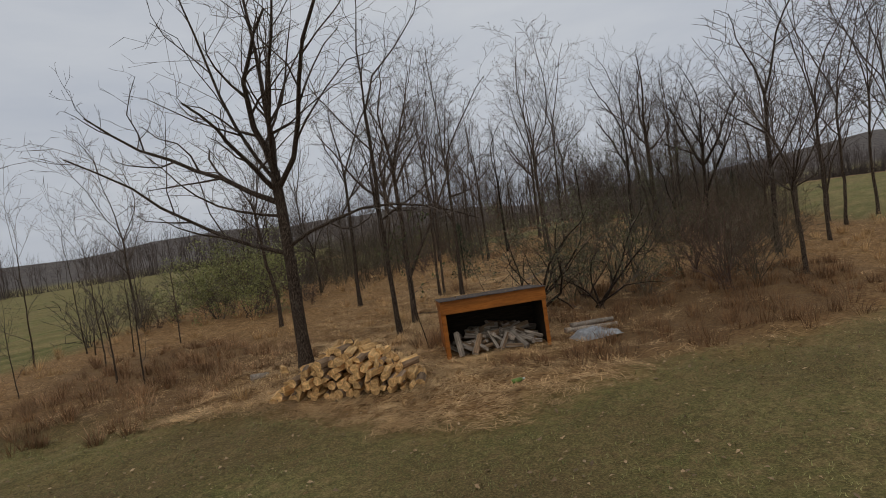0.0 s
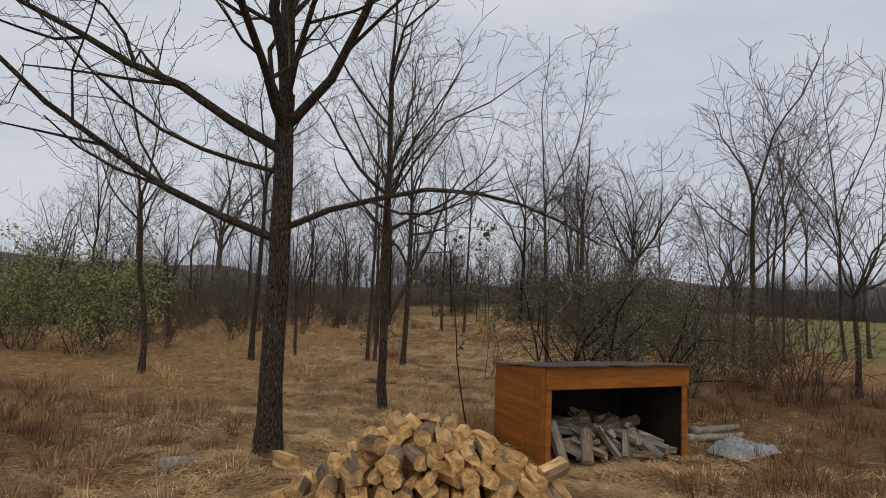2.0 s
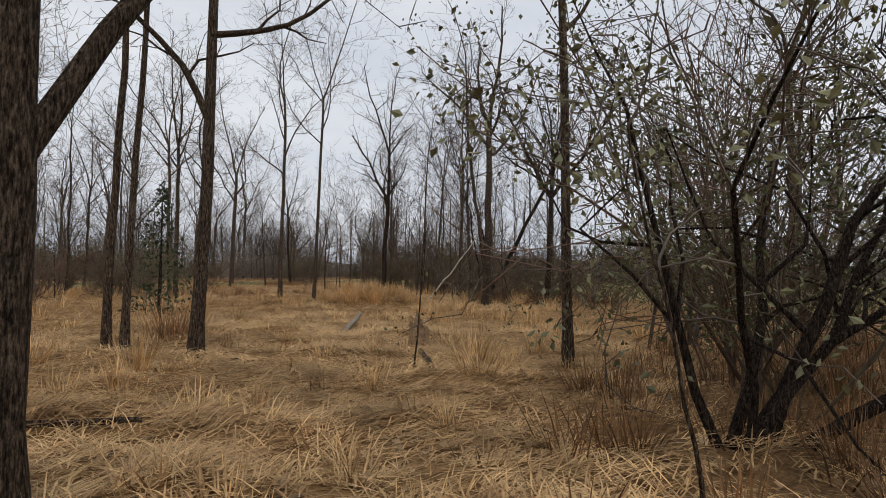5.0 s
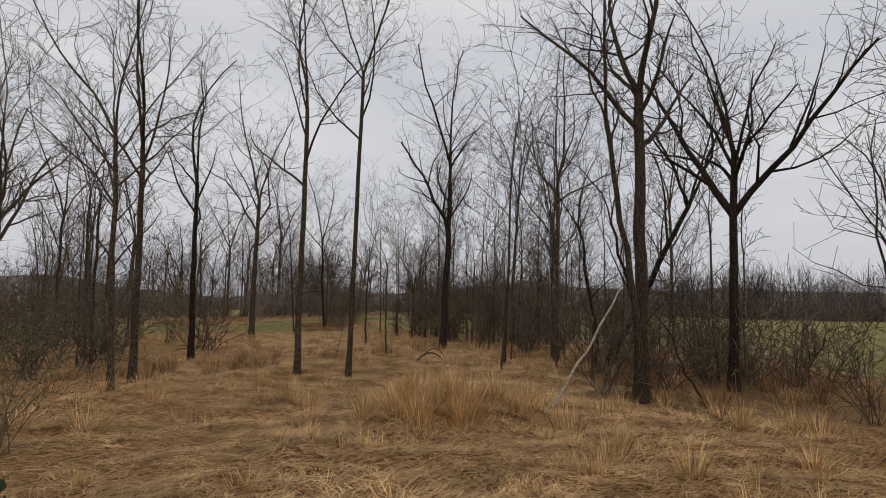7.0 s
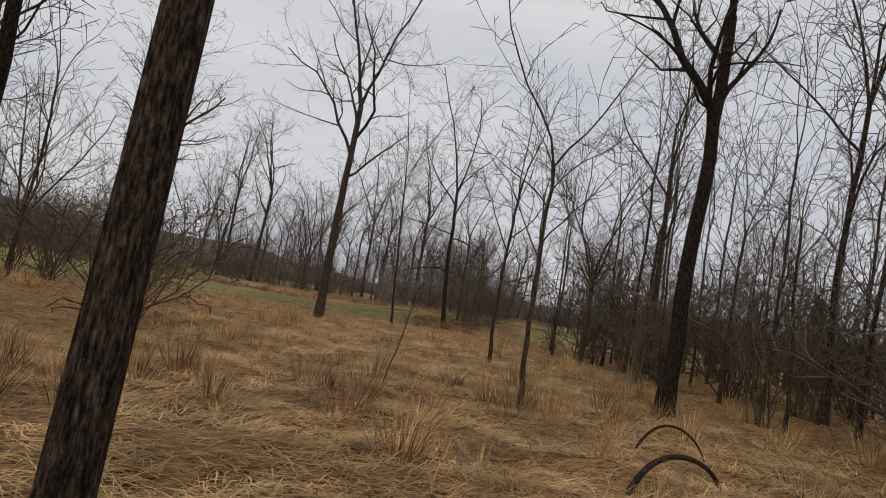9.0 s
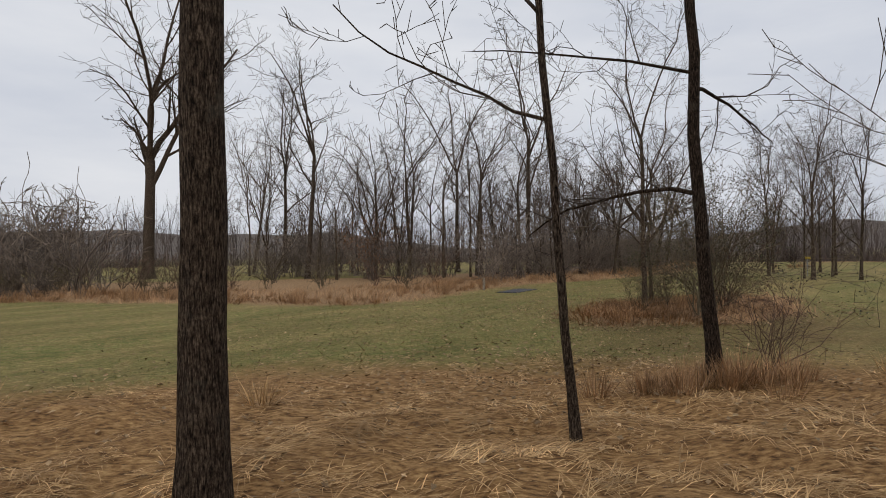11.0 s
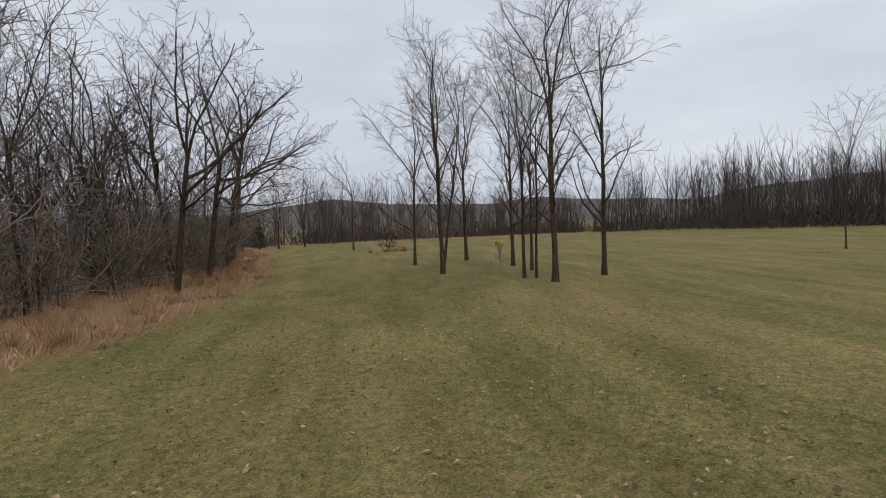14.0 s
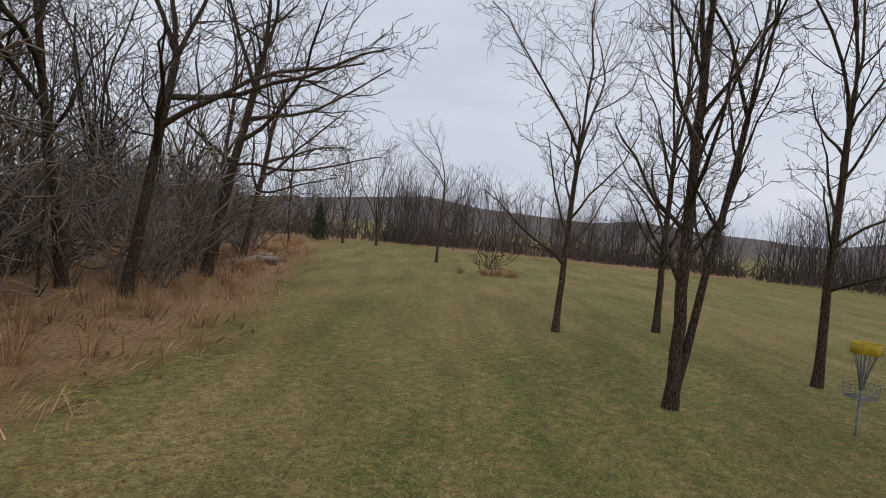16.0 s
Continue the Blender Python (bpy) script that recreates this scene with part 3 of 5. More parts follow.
fitted_tree(14.0, 30.4, 5.0, 0.038, 43, "thin sapling in the clearing", (0.02, 0.0), 2.0, 6, levels=3, crook=0.06)
fitted_tree(14.4, 24.2, 3.6, 0.030, 44, "thin crooked sapling in the clearing", (0.05, 0.0), 1.2, 6, levels=3, crook=0.2)
fitted_tree(22.2, 38.5, 9.5, 0.106, 45, "dark bare tree in the thicket", (0.0, 0), 4.0, 4)
fitted_tree(16.1, 45.75, 8.5, 0.046, 46, "slim curved trunk at the lawn edge", (-0.06, 0.02), 4.0, 6, limbs=[(3.0, 165, 24, 2.4, 0.02, 0.1)], crook=0.07)
fitted_tree(18.9, 47.8, 10.0, 0.098, 47, "stout dark trunk at the lawn edge", (-0.07, 0.0), 4.8, 3, split=0.6, bark=BARK_DARK, crook=0.05, limbs=[(2.5, 150, 22, 2.5, 0.034, -0.16), (3.9, 40, 20, 3.0, 0.03, 0.0), (4.1, 165, 20, 3.0, 0.024, -0.05)])
fitted_tree(23.3, 58.0, 8.0, 0.085, 51, "young bare tree in the rusty grass island", (0.0, 0.0), 2.6, 4, steep=54,
              limbs=[(1.9, 140, 36, 4.2, 0.030, 0.14), (2.0, -35, 46, 4.0, 0.042, 0.2), (2.7, 170, 50, 3.4, 0.035, 0.2)], dense=1.1)
fitted_tree(24.2, 59.25, 6.6, 0.065, 52, "crooked bare tree in the rusty grass island", (-0.02, 0), 2.0, 4, crook=0.1)
for n_, (x_, y_, h_, r_, s_, l_) in enumerate([
        (41.8, 76.3, 8.6, 0.155, 61, "bare tree of the open grove, forked low"), (45.6, 80.7, 8.0, 0.13, 62, "bare tree of the open grove"), (48.6, 79.6, 8.8, 0.15, 63, "bare tree of the open grove"),
        (40.9, 72.1, 8.2, 0.10, 64, "slim paired bare trees of the open grove"), (40.2, 70.6, 9.4, 0.17, 65, "tallest bare tree of the open grove"), (42.5, 69.8, 8.8, 0.15, 66, "spreading bare tree of the open grove"),
        (46.04, 75.4, 8.8, 0.14, 67, "bare tree beside the yellow disc basket"), (43.9, 73.35, 8.0, 0.11, 68, "slim bare tree of the open grove")]):
    fitted_tree(x_, y_, h_ * 1.15, r_ * 0.62, s_, l_, ((-0.01, 0.03)[n_ % 2], 0.0), h_ * 0.24, 7, steep=48, dense=1.0, split=0.46, stems=3, rise=81, limbs=[(h_ * 0.2, 40 + 97 * n_, 34, 2.6, 0.04, 0.1)],
                  twin=(0.12, -0.4, 8.6, 0.05, (0.02, -0.03)) if n_ == 3 else (0.0, 0.0, 9.0, 0.065, (0.12, -0.10)) if n_ == 0 else None)

fitted_tree(17.2, 22.9, 7.0, 0.11, 48, "dark trunk leaning far over the brush", (0.42, -0.32), 2.6, 3, levels=3, crook=0.08, split=0.7, stems=3, bark=BARK_DARK)
fitted_tree(16.4, 22.6, 5.0, 0.05, 50, "crooked dark stem beside the leaning trunk", (-0.1, 0.02), 2.0, 3, levels=3, crook=0.2, split=0.8, stems=2, bark=BARK_DARK)
fitted_tree(14.3, 19.2, 4.6, 0.045, 49, "crooked dead stem leaning beside the dark tree", (-0.32, 0.05), 2.2, 3, levels=3, crook=0.2, split=0.8, stems=2, bark=BARK_DARK)
# the forked tree across the field, sized to fit the camera's view, and the leaning trees of the hedgerow
fitted_tree(-1.4, 93.4, 27.0, 0.48, 71, "bare tree sized to the view, forking into two great limbs", (0.03, 0.0), 8.0, 2, split=0.36, stems=3, top=0.75, steep=52, dense=0.75, fine=0.012, limbs=[(7.4, 0, 58, 12.0, 0.24, 0.1)])
for n_, (x_, y_, h_, r_, ln_) in enumerate([(8.6, 103.9, 15, 0.22, 0.02), (11.6, 87.8, 14.5, 0.2, 0.06), (5.0, 108.0, 13, 0.16, 0.14), (24.7, 95.2, 14, 0.2, 0.0), (28.6, 86.2, 14, 0.21, 0.02)]):
    fitted_tree(x_, y_, h_ * 1.3, r_, 80 + n_, "tall straight bare tree beyond the rusty strip", (ln_, 0.0), h_ * 0.4, 4, split=0.5, stems=3, steep=56, dense=0.7, fine=0.010)
for n_, (x_, y_, h_, r_, az_) in enumerate([(41.7, 90.6, 11.5, 0.17, -40), (38.2, 86.9, 10.5, 0.13, -60), (45.2, 95.0, 9.5, 0.14, -30), (33.6, 81.9, 9.5, 0.12, -70), (37.4, 88.4, 11.0, 0.12, 200)]):
    lean_ = heading(az_, 0) * 0.16
    fitted_tree(x_, y_, h_, r_, 90 + n_, "bare hedgerow tree leaning out over the lawn", (lean_[0], lean_[1]), h_ * 0.3, 2, split=0.5, stems=3, steep=54, dense=0.75, fine=0.007,
                  limbs=[(h_ * 0.36, az_, 30, h_ * 0.46, 0.07, 0.02), (h_ * 0.42, az_ + 35, 22, h_ * 0.5, 0.07, -0.03), (h_ * 0.3, az_ - 30, 18, h_ * 0.4, 0.05, -0.02)])

# ---------------------------------------------------------------- background trees, on shared meshes
def stock_tree(seed, tall, r, levels=3, dense=1.0, first=0.3, fine=0.007, count=4, split=0.48, stems=3):
    w = Wood(seed, levels=levels, dense=dense, fine=fine, thin=0.02)
    pts, rad = w.trunk(tall * split, r, w.rng.normal(0, 0.03, 2), 0.62, 0.05)
    w.spread(pts, rad, crown_limbs(w.rng, tall * split, r, tall * first, count, 44))
    leaders(w, pts, rad, tall, r, stems)
    return tree_meshes(w, sides=6)


def stock_shrub(seed, tall, stems, reach, levels=3, dense=1.0, twig=None, leaves=0, leaf=None, size=0.045, fine=0.0036, steep=52):
    w = Wood(seed, levels=levels, dense=dense, fine=fine, thin=0.012, bend=0.2, lift=0.15)
    for k in range(stems):
        az, el = w.rng.uniform(0, 360), w.rng.uniform(steep, 88)
        foot = w.rng.normal(0, 0.07 * reach, 2)
        w.branch((foot[0], foot[1], -0.06), heading(az, el), tall * w.rng.uniform(0.7, 1.15), 0.0052 * tall * w.rng.uniform(0.5, 1.3), 1, lift=0.05)
    out = list(tree_meshes(w, twig or TWIG, twig or TWIG, 5))
    if leaves:
        tips = np.array([t[0] for t in w.tips])
        pick = tips[w.rng.integers(0, len(tips), leaves)] + w.rng.normal(0, 0.10, (leaves, 3))
        out.append((leaf_mesh("leaves", pick, size, leaf, seed), "foliage", "sparse small leaves still on the twigs"))
    return out


TREES = [stock_tree(200 + k, 8.0 + 0.7 * (k % 5), 0.070 + 0.012 * (k % 4), dense=0.9, split=(0.5, 0.3, 0.55, 0.16)[k % 4], stems=(3, 4, 2, 5)[k % 4], count=(4, 3, 5, 1)[k % 4]) for k in range(9)]
POLES = [stock_tree(240 + k, 5.4 + 0.5 * k, 0.030 + 0.005 * (k % 4), first=0.16, dense=0.75, count=(5, 3, 4)[k % 3], split=(0.66, 0.2, 0.5)[k % 3], stems=(2, 3, 2)[k % 3], fine=0.005) for k in range(7)]
BRUSH = [stock_shrub(300 + k, 2.0 + 0.25 * k, 15, 1.4, twig=(TWIG_OLIVE, TWIG_RED)[k % 2], dense=0.72) for k in range(5)]
BUSH = [stock_shrub(310 + k, 2.1 + 0.3 * k, 13, 1.5, twig=(TWIG_OLIVE, TWIG_RED, TWIG)[k % 3], dense=0.5, fine=0.009) for k in range(4)]
LEAFY = [stock_shrub(320 + k, 2.4 + 0.2 * k, 14, 1.3, leaves=1800, leaf=LEAF_GREEN, dense=0.72, steep=60, twig=TWIG_OLIVE) for k in range(3)]
TALL = [stock_shrub(350, 4.2, 7, 2.6, levels=4, leaves=3600, leaf=LEAF_GREEN, dense=0.62, steep=58, twig=TWIG, size=0.04)]
WILLOW = [stock_shrub(330 + k, 2.2, 16, 1.5, leaves=5000, leaf=LEAF_PALE, dense=0.8, size=0.07) for k in range(2)]
RUSSET = [stock_shrub(340, 3.6, 7, 1.0, leaves=1100, leaf=LEAF_BROWN, size=0.12)]

# the camera's route and its key times: stems keep off it, grass thickens along it
CAMERA_WAY = [(-0.795, -13.336), (-2.342, -12.337), (-3.275, -10.733), (-3.879, -8.893), (-4.28, -6.932), (-4.055, -5.162), (-3.715, -3.48), (-2.72, -1.7), (-2.029, -0.261), (-1.326, 1.015),
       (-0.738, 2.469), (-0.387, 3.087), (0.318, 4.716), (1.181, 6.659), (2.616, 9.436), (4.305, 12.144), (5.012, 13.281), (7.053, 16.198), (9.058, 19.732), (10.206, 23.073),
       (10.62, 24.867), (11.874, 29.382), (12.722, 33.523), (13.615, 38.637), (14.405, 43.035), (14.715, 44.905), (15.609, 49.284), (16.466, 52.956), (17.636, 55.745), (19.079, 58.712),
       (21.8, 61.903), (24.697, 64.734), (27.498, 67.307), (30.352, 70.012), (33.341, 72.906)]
CAMERA_TIMES = [0, 0.5, 1, 1.5, 2, 2.5, 3, 3.5, 4, 4.5, 5, 5.2, 5.7, 6.2, 6.8, 7.3, 7.5, 8, 8.5, 9,
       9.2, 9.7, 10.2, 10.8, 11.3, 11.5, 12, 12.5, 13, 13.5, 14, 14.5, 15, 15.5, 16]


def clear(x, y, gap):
    for (ax, ay), (bx, by) in zip(CAMERA_WAY, CAMERA_WAY[1:]):
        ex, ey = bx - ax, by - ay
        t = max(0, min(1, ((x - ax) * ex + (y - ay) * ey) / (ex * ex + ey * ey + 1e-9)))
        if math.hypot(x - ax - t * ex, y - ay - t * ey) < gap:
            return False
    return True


def scatter(rng, stock, count, poly, gap, label, name="tree", group="bare trees of the wood", lo=0.8, hi=1.25, apart=1.0, joined=False):
    xs, ys = [p[0] for p in poly], [p[1] for p in poly]
    done, spots, tries = [], [], 0
    while len(done) < count and tries < count * 60:
        tries += 1
        x, y = rng.uniform(min(xs), max(xs)), rng.uniform(min(ys), max(ys))
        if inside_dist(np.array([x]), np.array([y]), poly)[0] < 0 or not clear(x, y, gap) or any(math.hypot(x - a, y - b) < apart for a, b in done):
            continue
        done.append((x, y))
        spots.append((stock[int(rng.integers(len(stock)))], x, y, float(rng.uniform(lo, hi)), float(rng.uniform(0, 360))))
    if joined:
        return brush_mass(spots, label)
    for meshes, x, y, size, turn in spots:
        put_tree(meshes, x, y, label, size, turn, name, group)


def brush_mass(spots, label):
    """Far brush that nobody could count, as one mesh."""
    vs, fs, base = [], [], 0
    for meshes, x, y, size, turn in spots:
        c, s = math.cos(radians(turn)), math.sin(radians(turn))
        for me in meshes[:2]:
            co = np.empty(len(me.vertices) * 3, np.float32)
            me.vertices.foreach_get("co", co)
            co = co.reshape(-1, 3) * size
            ids = np.empty(len(me.loops), np.int32)
            me.loops.foreach_get("vertex_index", ids)
            vs.append(np.stack([x + c * co[:, 0] - s * co[:, 1], y + s * co[:, 0] + c * co[:, 1], co[:, 2] + zv(x, y) - 0.02], 1))
            fs.append(ids.reshape(-1, 4) + base)
            base += len(co)
    return tagged(new("brush", np_mesh("brush", np.concatenate(vs), np.concatenate(fs), TWIG_GREY, True)), label, "brush", kind="stuff")


def cedar(x, y, tall, seed, scale=1.0, sprays=1700):
    """A dark evergreen: a short trunk in a cone of drooping sprays."""
    rng = np.random.default_rng(seed)
    t = thing("cedar", pose(x, y, zv(x, y)) @ Matrix.Scale(scale, 4), "small dark green cedar at the wood's edge", "tree", "cedars")
    s = np.linspace(0, 1, 8)
    part("trunk", tube_mesh("trunk", [(np.stack([0 * s, 0 * s, s * tall], 1), 0.016 * tall * (1 - 0.9 * s))], 6, BARK_DARK), t)
    n = sprays
    z = tall * (0.08 + 0.92 * rng.random(n) ** 1.3)
    a = rng.uniform(0, 6.28, n)
    lump = 1 + 0.35 * np.sin(a * 3 + z * 4.0) * np.sin(z * 5.0)
    r = 0.34 * (tall - z) ** 0.8 * lump * np.sqrt(rng.random(n))
    p = np.stack([r * np.cos(a), r * np.sin(a), z], 1)
    part("sprays", leaf_mesh("sprays", p, 0.16 if sprays > 1000 else 0.10, CONIFER, seed), t, "dense dark evergreen sprays")


RNG = np.random.default_rng(5)
# the wood right of the clearing and behind it
scatter(RNG, TREES + POLES, 16, [(17.6, 27.4), (24.2, 21.0), (30.8, 30.6), (34.6, 44.4), (21.6, 46.7), (19.7, 37.3)], 3.0, "bare tree in the thicket beside the clearing")
scatter(RNG, POLES, 50, [(18.6, 28.4), (24.4, 25.0), (31.2, 36.6), (31.6, 45.2), (21.2, 45.3)], 3.0, "thin bare pole tree in the thicket", lo=0.7)
scatter(RNG, POLES, 26, [(-15.1, 16.5), (-6.0, 17.9), (4.8, 31.2), (8.7, 45.1), (2.3, 47.8), (-11.1, 33.3)], 3.5, "thin bare pole tree along the field edge", lo=0.8, hi=1.3)
scatter(RNG, TREES, 14, [(-16.1, 17.5), (-6.0, 18.9), (4.8, 32.2), (7.7, 46.1), (-0.3, 47.8), (-13.1, 33.3)], 4.0, "bare tree along the field edge", apart=2.5)
scatter(RNG, POLES + TREES[:3], 9, [(6.2, 22.1), (12.2, 21.8), (19.0, 17.3), (22.4, 24.1), (18.2, 29.4), (12.2, 21.2)], 3.2, "bare tree behind the brush", apart=1.2)
scatter(RNG, TREES, 8, [(14, 8), (24, 10), (26.1, 18.9), (20.0, 17.3)], 4.0, "bare tree behind the brush thicket", apart=2.0)
scatter(RNG, POLES, 14, [(-16, 0), (-8, 0), (-7, 9), (-14, 14)], 3.0, "thin bare sapling in the tan grass", lo=0.45, hi=0.75, apart=1.2)
put_tree(TREES[2], 13.6, 8.7, "bare tree beyond the shed", 1.15, 40)
put_tree(TREES[1], 10.7, 3.1, "bare tree beyond the shed", 0.95, 200)
put_tree(TREES[5], 15.5, 11.9, "bare tree at the field edge", 1.0, 100)
# hedgerow along the lawn
scatter(RNG, TREES, 28, [(19.1, 74.8), (25.3, 78.5), (34.7, 85.0), (42.1, 92.7), (48.6, 103.3), (42.9, 107.7), (32.3, 98.2), (21.8, 88.7)], 6.0, "tall bare tree in the hedgerow", group="hedgerow", lo=1.0, hi=1.45, apart=1.6)
scatter(RNG, POLES, 26, [(25.2, 77.0), (34.6, 84.5), (42.0, 91.7), (50.6, 103.2), (44.8, 107.5), (32.1, 94.2), (23.5, 82.6)], 6.0, "thin bare tree in the hedgerow", group="hedgerow", lo=0.9, hi=1.3)
scatter(RNG, BUSH, 70, [(21.0, 72.2), (25.1, 75.5), (34.5, 82.6), (40.3, 87.8), (46.3, 96.5), (51.7, 105.2), (46.8, 107.4), (34.1, 93.1), (23.5, 82.6)], 5.0, "dense leafless brush in the hedgerow", "shrub", "hedgerow brush", 1.0, 1.8, 0.8, True)
for k_, (x_, y_, s_) in enumerate([(21.3, 89.8, 1.4), (17.6, 92.6, 1.3), (13.8, 84.1, 0.9), (18.6, 88.9, 1.2), (4.1, 96.8, 1.0), (-10.2, 98.4, 1.1), (15.2, 98.0, 1.3)]):
    put_tree(TREES[k_ % 9], x_, y_, "tall bare tree in the hedgerow", s_, 50 * k_, group="hedgerow")
scatter(RNG, TREES, 16, [(9, 84), (16, 80), (24, 84), (30, 96), (16, 104), (4, 104)], 6.0, "tall bare tree in the hedgerow", group="hedgerow", lo=1.0, hi=1.6, apart=2.0)
scatter(RNG, BUSH, 24, [(-12, 77), (2.0, 70.5), (3.8, 74), (-6, 82)], 5.0, "brown brush at the field corner", "shrub", "hedgerow brush", 1.2, 1.9, 1.0, True)
put_tree(RUSSET[0], 16.2, 81.0, "oak shrub keeping dead russet leaves", 1.1, 0, "shrub", "hedgerow brush")
scatter(RNG, BUSH, 30, [(-13.0, 74.5), (2.8, 69.7), (11.6, 66.2), (16.8, 69.0), (20.2, 76.8), (13.4, 81.2), (-6.4, 84.2)], 5.0, "leafless brush along the field", "shrub", "hedgerow brush", 0.6, 1.1, 1.2)
# brush thicket behind the shed and along the clearing
scatter(RNG, BRUSH + LEAFY, 8, [(13, 7), (18, 14), (15.9, 16.5), (12.5, 12.8)], 2.6, "tangled leafless brush at the field corner", "shrub", "brush thicket", 0.8, 1.2, 1.2)
scatter(RNG, BRUSH + LEAFY + TALL, 6, [(4.4, 4.6), (6.8, 3.6), (10.2, 6.6), (9.6, 9.6), (5.4, 6.5)], 2.6, "tangled leafless brush behind the shed", "shrub", "brush thicket", 0.9, 1.5, 0.9)
scatter(RNG, BRUSH + BUSH + BUSH, 50, [(17.6, 27.4), (23.3, 23.1), (30.9, 32.6), (32.6, 45.1), (21.6, 45.7), (19.7, 37.3)], 3.0, "tangled leafless brush beside the clearing", "shrub", "brush thicket", 0.9, 1.5, 0.9)
scatter(RNG, BUSH, 34, [(-16.1, 12.5), (-7.0, 13.5), (0.5, 20.0), (4.0, 24.0), (6.6, 34.0), (4.6, 40.0), (-6.0, 30.0), (-14.0, 22.0)], 3.4, "low leafless brush in the tan grass", "shrub", "brush thicket", 0.45, 0.9, 1.0)
scatter(RNG, BUSH + LEAFY[:1], 30, [(-16.1, 17.5), (-6.1, 17.9), (4.8, 31.2), (7.6, 45.1), (-0.3, 46.6), (-13.2, 31.3)], 4.0, "low leafless brush at the field edge", "shrub", "brush thicket", 0.6, 1.1, 1.2)
scatter(RNG, BUSH + BRUSH, 6, [(7.6, 2.6), (9.6, 2.6), (11.6, 7), (10, 8.5), (8.6, 6)], 2.6, "dark leafless brush beyond the shed", "shrub", "brush thicket", 0.8, 1.3, 1.0)
put_tree(LEAFY[0], 2.9, 19.4, "small leafy bush at the clearing edge", 0.8, 0, "shrub", "brush thicket")
put_tree(WILLOW[0], -7.6, 14.8, "willowy shrub with pale green leaves", 1.5, 0, "shrub", "brush thicket")
put_tree(WILLOW[1], -9.6, 16.6, "willowy shrub with pale green leaves", 1.4, 80, "shrub", "brush thicket")
scatter(RNG, BUSH + LEAFY[1:], 38, [(-13, 24), (-6, 30.5), (2, 37.5), (9.6, 46.5), (9.0, 49.5), (4, 46), (-5, 37.5), (-15, 27)], 3.4, "tangled brush along the field edge", "shrub", "brush thicket", 0.8, 1.4, 0.8)
scatter(RNG, BUSH, 30, [(6, 88), (16, 82), (24, 86), (20, 96), (4, 98)], 6.0, "brown brush under the hedgerow trees", "shrub", "hedgerow brush", 1.0, 1.8, 1.2, True)
# low growth that hides the foot of the far field
scatter(RNG, BUSH + LEAFY, 9, [(2.5, 26.5), (7.5, 32.5), (12, 36.5), (13.5, 41), (9, 41), (1.5, 32)], 3.0, "dark leafless brush at the far edge of the clearing", "shrub", "brush thicket", 0.7, 1.2, 1.1)
cedar(2.4, 16.2, 2.9, 712, sprays=620)
scatter(RNG, BUSH, 22, [(5.0, 21.0), (9.0, 22.4), (11.5, 23.5), (10.0, 21.0), (16.2, 17.2), (21.0, 17.0), (24.5, 23.5), (18.6, 24.8), (15.0, 22.0), (12.0, 20.0), (8.0, 20.0)], 3.4, "leafless brush behind the straw mound", "shrub", "brush thicket", 0.5, 1.0, 0.8)
# shrubs of the island
for k_, (x_, y_, s_) in enumerate([(22.3, 56.3, 0.5), (24.6, 55.9, 1.1), (24.0, 59.0, 0.8), (24.5, 58.8, 0.7), (23.6, 57.2, 0.5), (25.1, 57.0, 1.0)]):
    put_tree((BRUSH + LEAFY)[(2, 3, 5, 1, 0, 6)[k_]], x_, y_, "dense twiggy shrub in the rusty grass island", s_, 70 * k_, "shrub", "island shrubs")
put_tree(BRUSH[1], 20.0, 48.2, "low reddish brush at the lawn edge", 0.7, 60, "shrub", "brush thicket")
put_tree(stock_shrub(375, 1.9, 11, 1.4, levels=2, dense=0.8, twig=BARK_DARK, fine=0.010, steep=35), 56.3, 91.5, "low bare shrub on the lawn", 1.0, 20, "shrub", "island shrubs")
for x_, y_, s_ in [(58.6, 97.4, 0.95), (62.5, 111.6, 1.1), (65.0, 110.5, 1.1), (54.8, 107.0, 1.2), (56.7, 63.2, 0.7)]:
    put_tree(TREES[int(s_ * 7) % 9], x_, y_, "bare tree at the far side of the lawn", s_, 30 * x_)


def arching_tree(x, y, seed, stems, label, leaves, leaf, size, bark, twig=None):
    """A low tree of several crooked stems from one foot, arching over, with small leaves along the twigs."""
    w = Wood(seed, levels=4, dense=0.6, fine=0.0034, thin=0.012, bend=0.24, lift=0.06)
    for az, elev, length, r, lift in stems:
        foot = w.rng.normal(0, 0.10, 2)
        w.branch((foot[0], foot[1], -0.06), heading(az, elev), length, r, 1, tip=0.12, lift=lift, kids=9)
    out = list(tree_meshes(w, bark, twig or TWIG, 8))
    tips = np.array([t[0] for t in w.tips])
    pick = tips[w.rng.integers(0, len(tips), leaves)] + w.rng.normal(0, 0.09, (leaves, 3))
    pick = pick[pick[:, 2] > 0.5]
    out.append((leaf_mesh("leaves", pick, size, leaf, seed), "foliage", "small leaves still on the twigs"))
    return put_tree(out, x, y, label, 1.0, 0, "shrub", "brush thicket")


LEAF_OLIVE = two_tone("grey-olive leaves", (0.075, 0.075, 0.038), (0.29, 0.28, 0.15), (1, 1, 1), 6.0, 0.6, 0.55, 0.1, 0.004, 0.4, True)
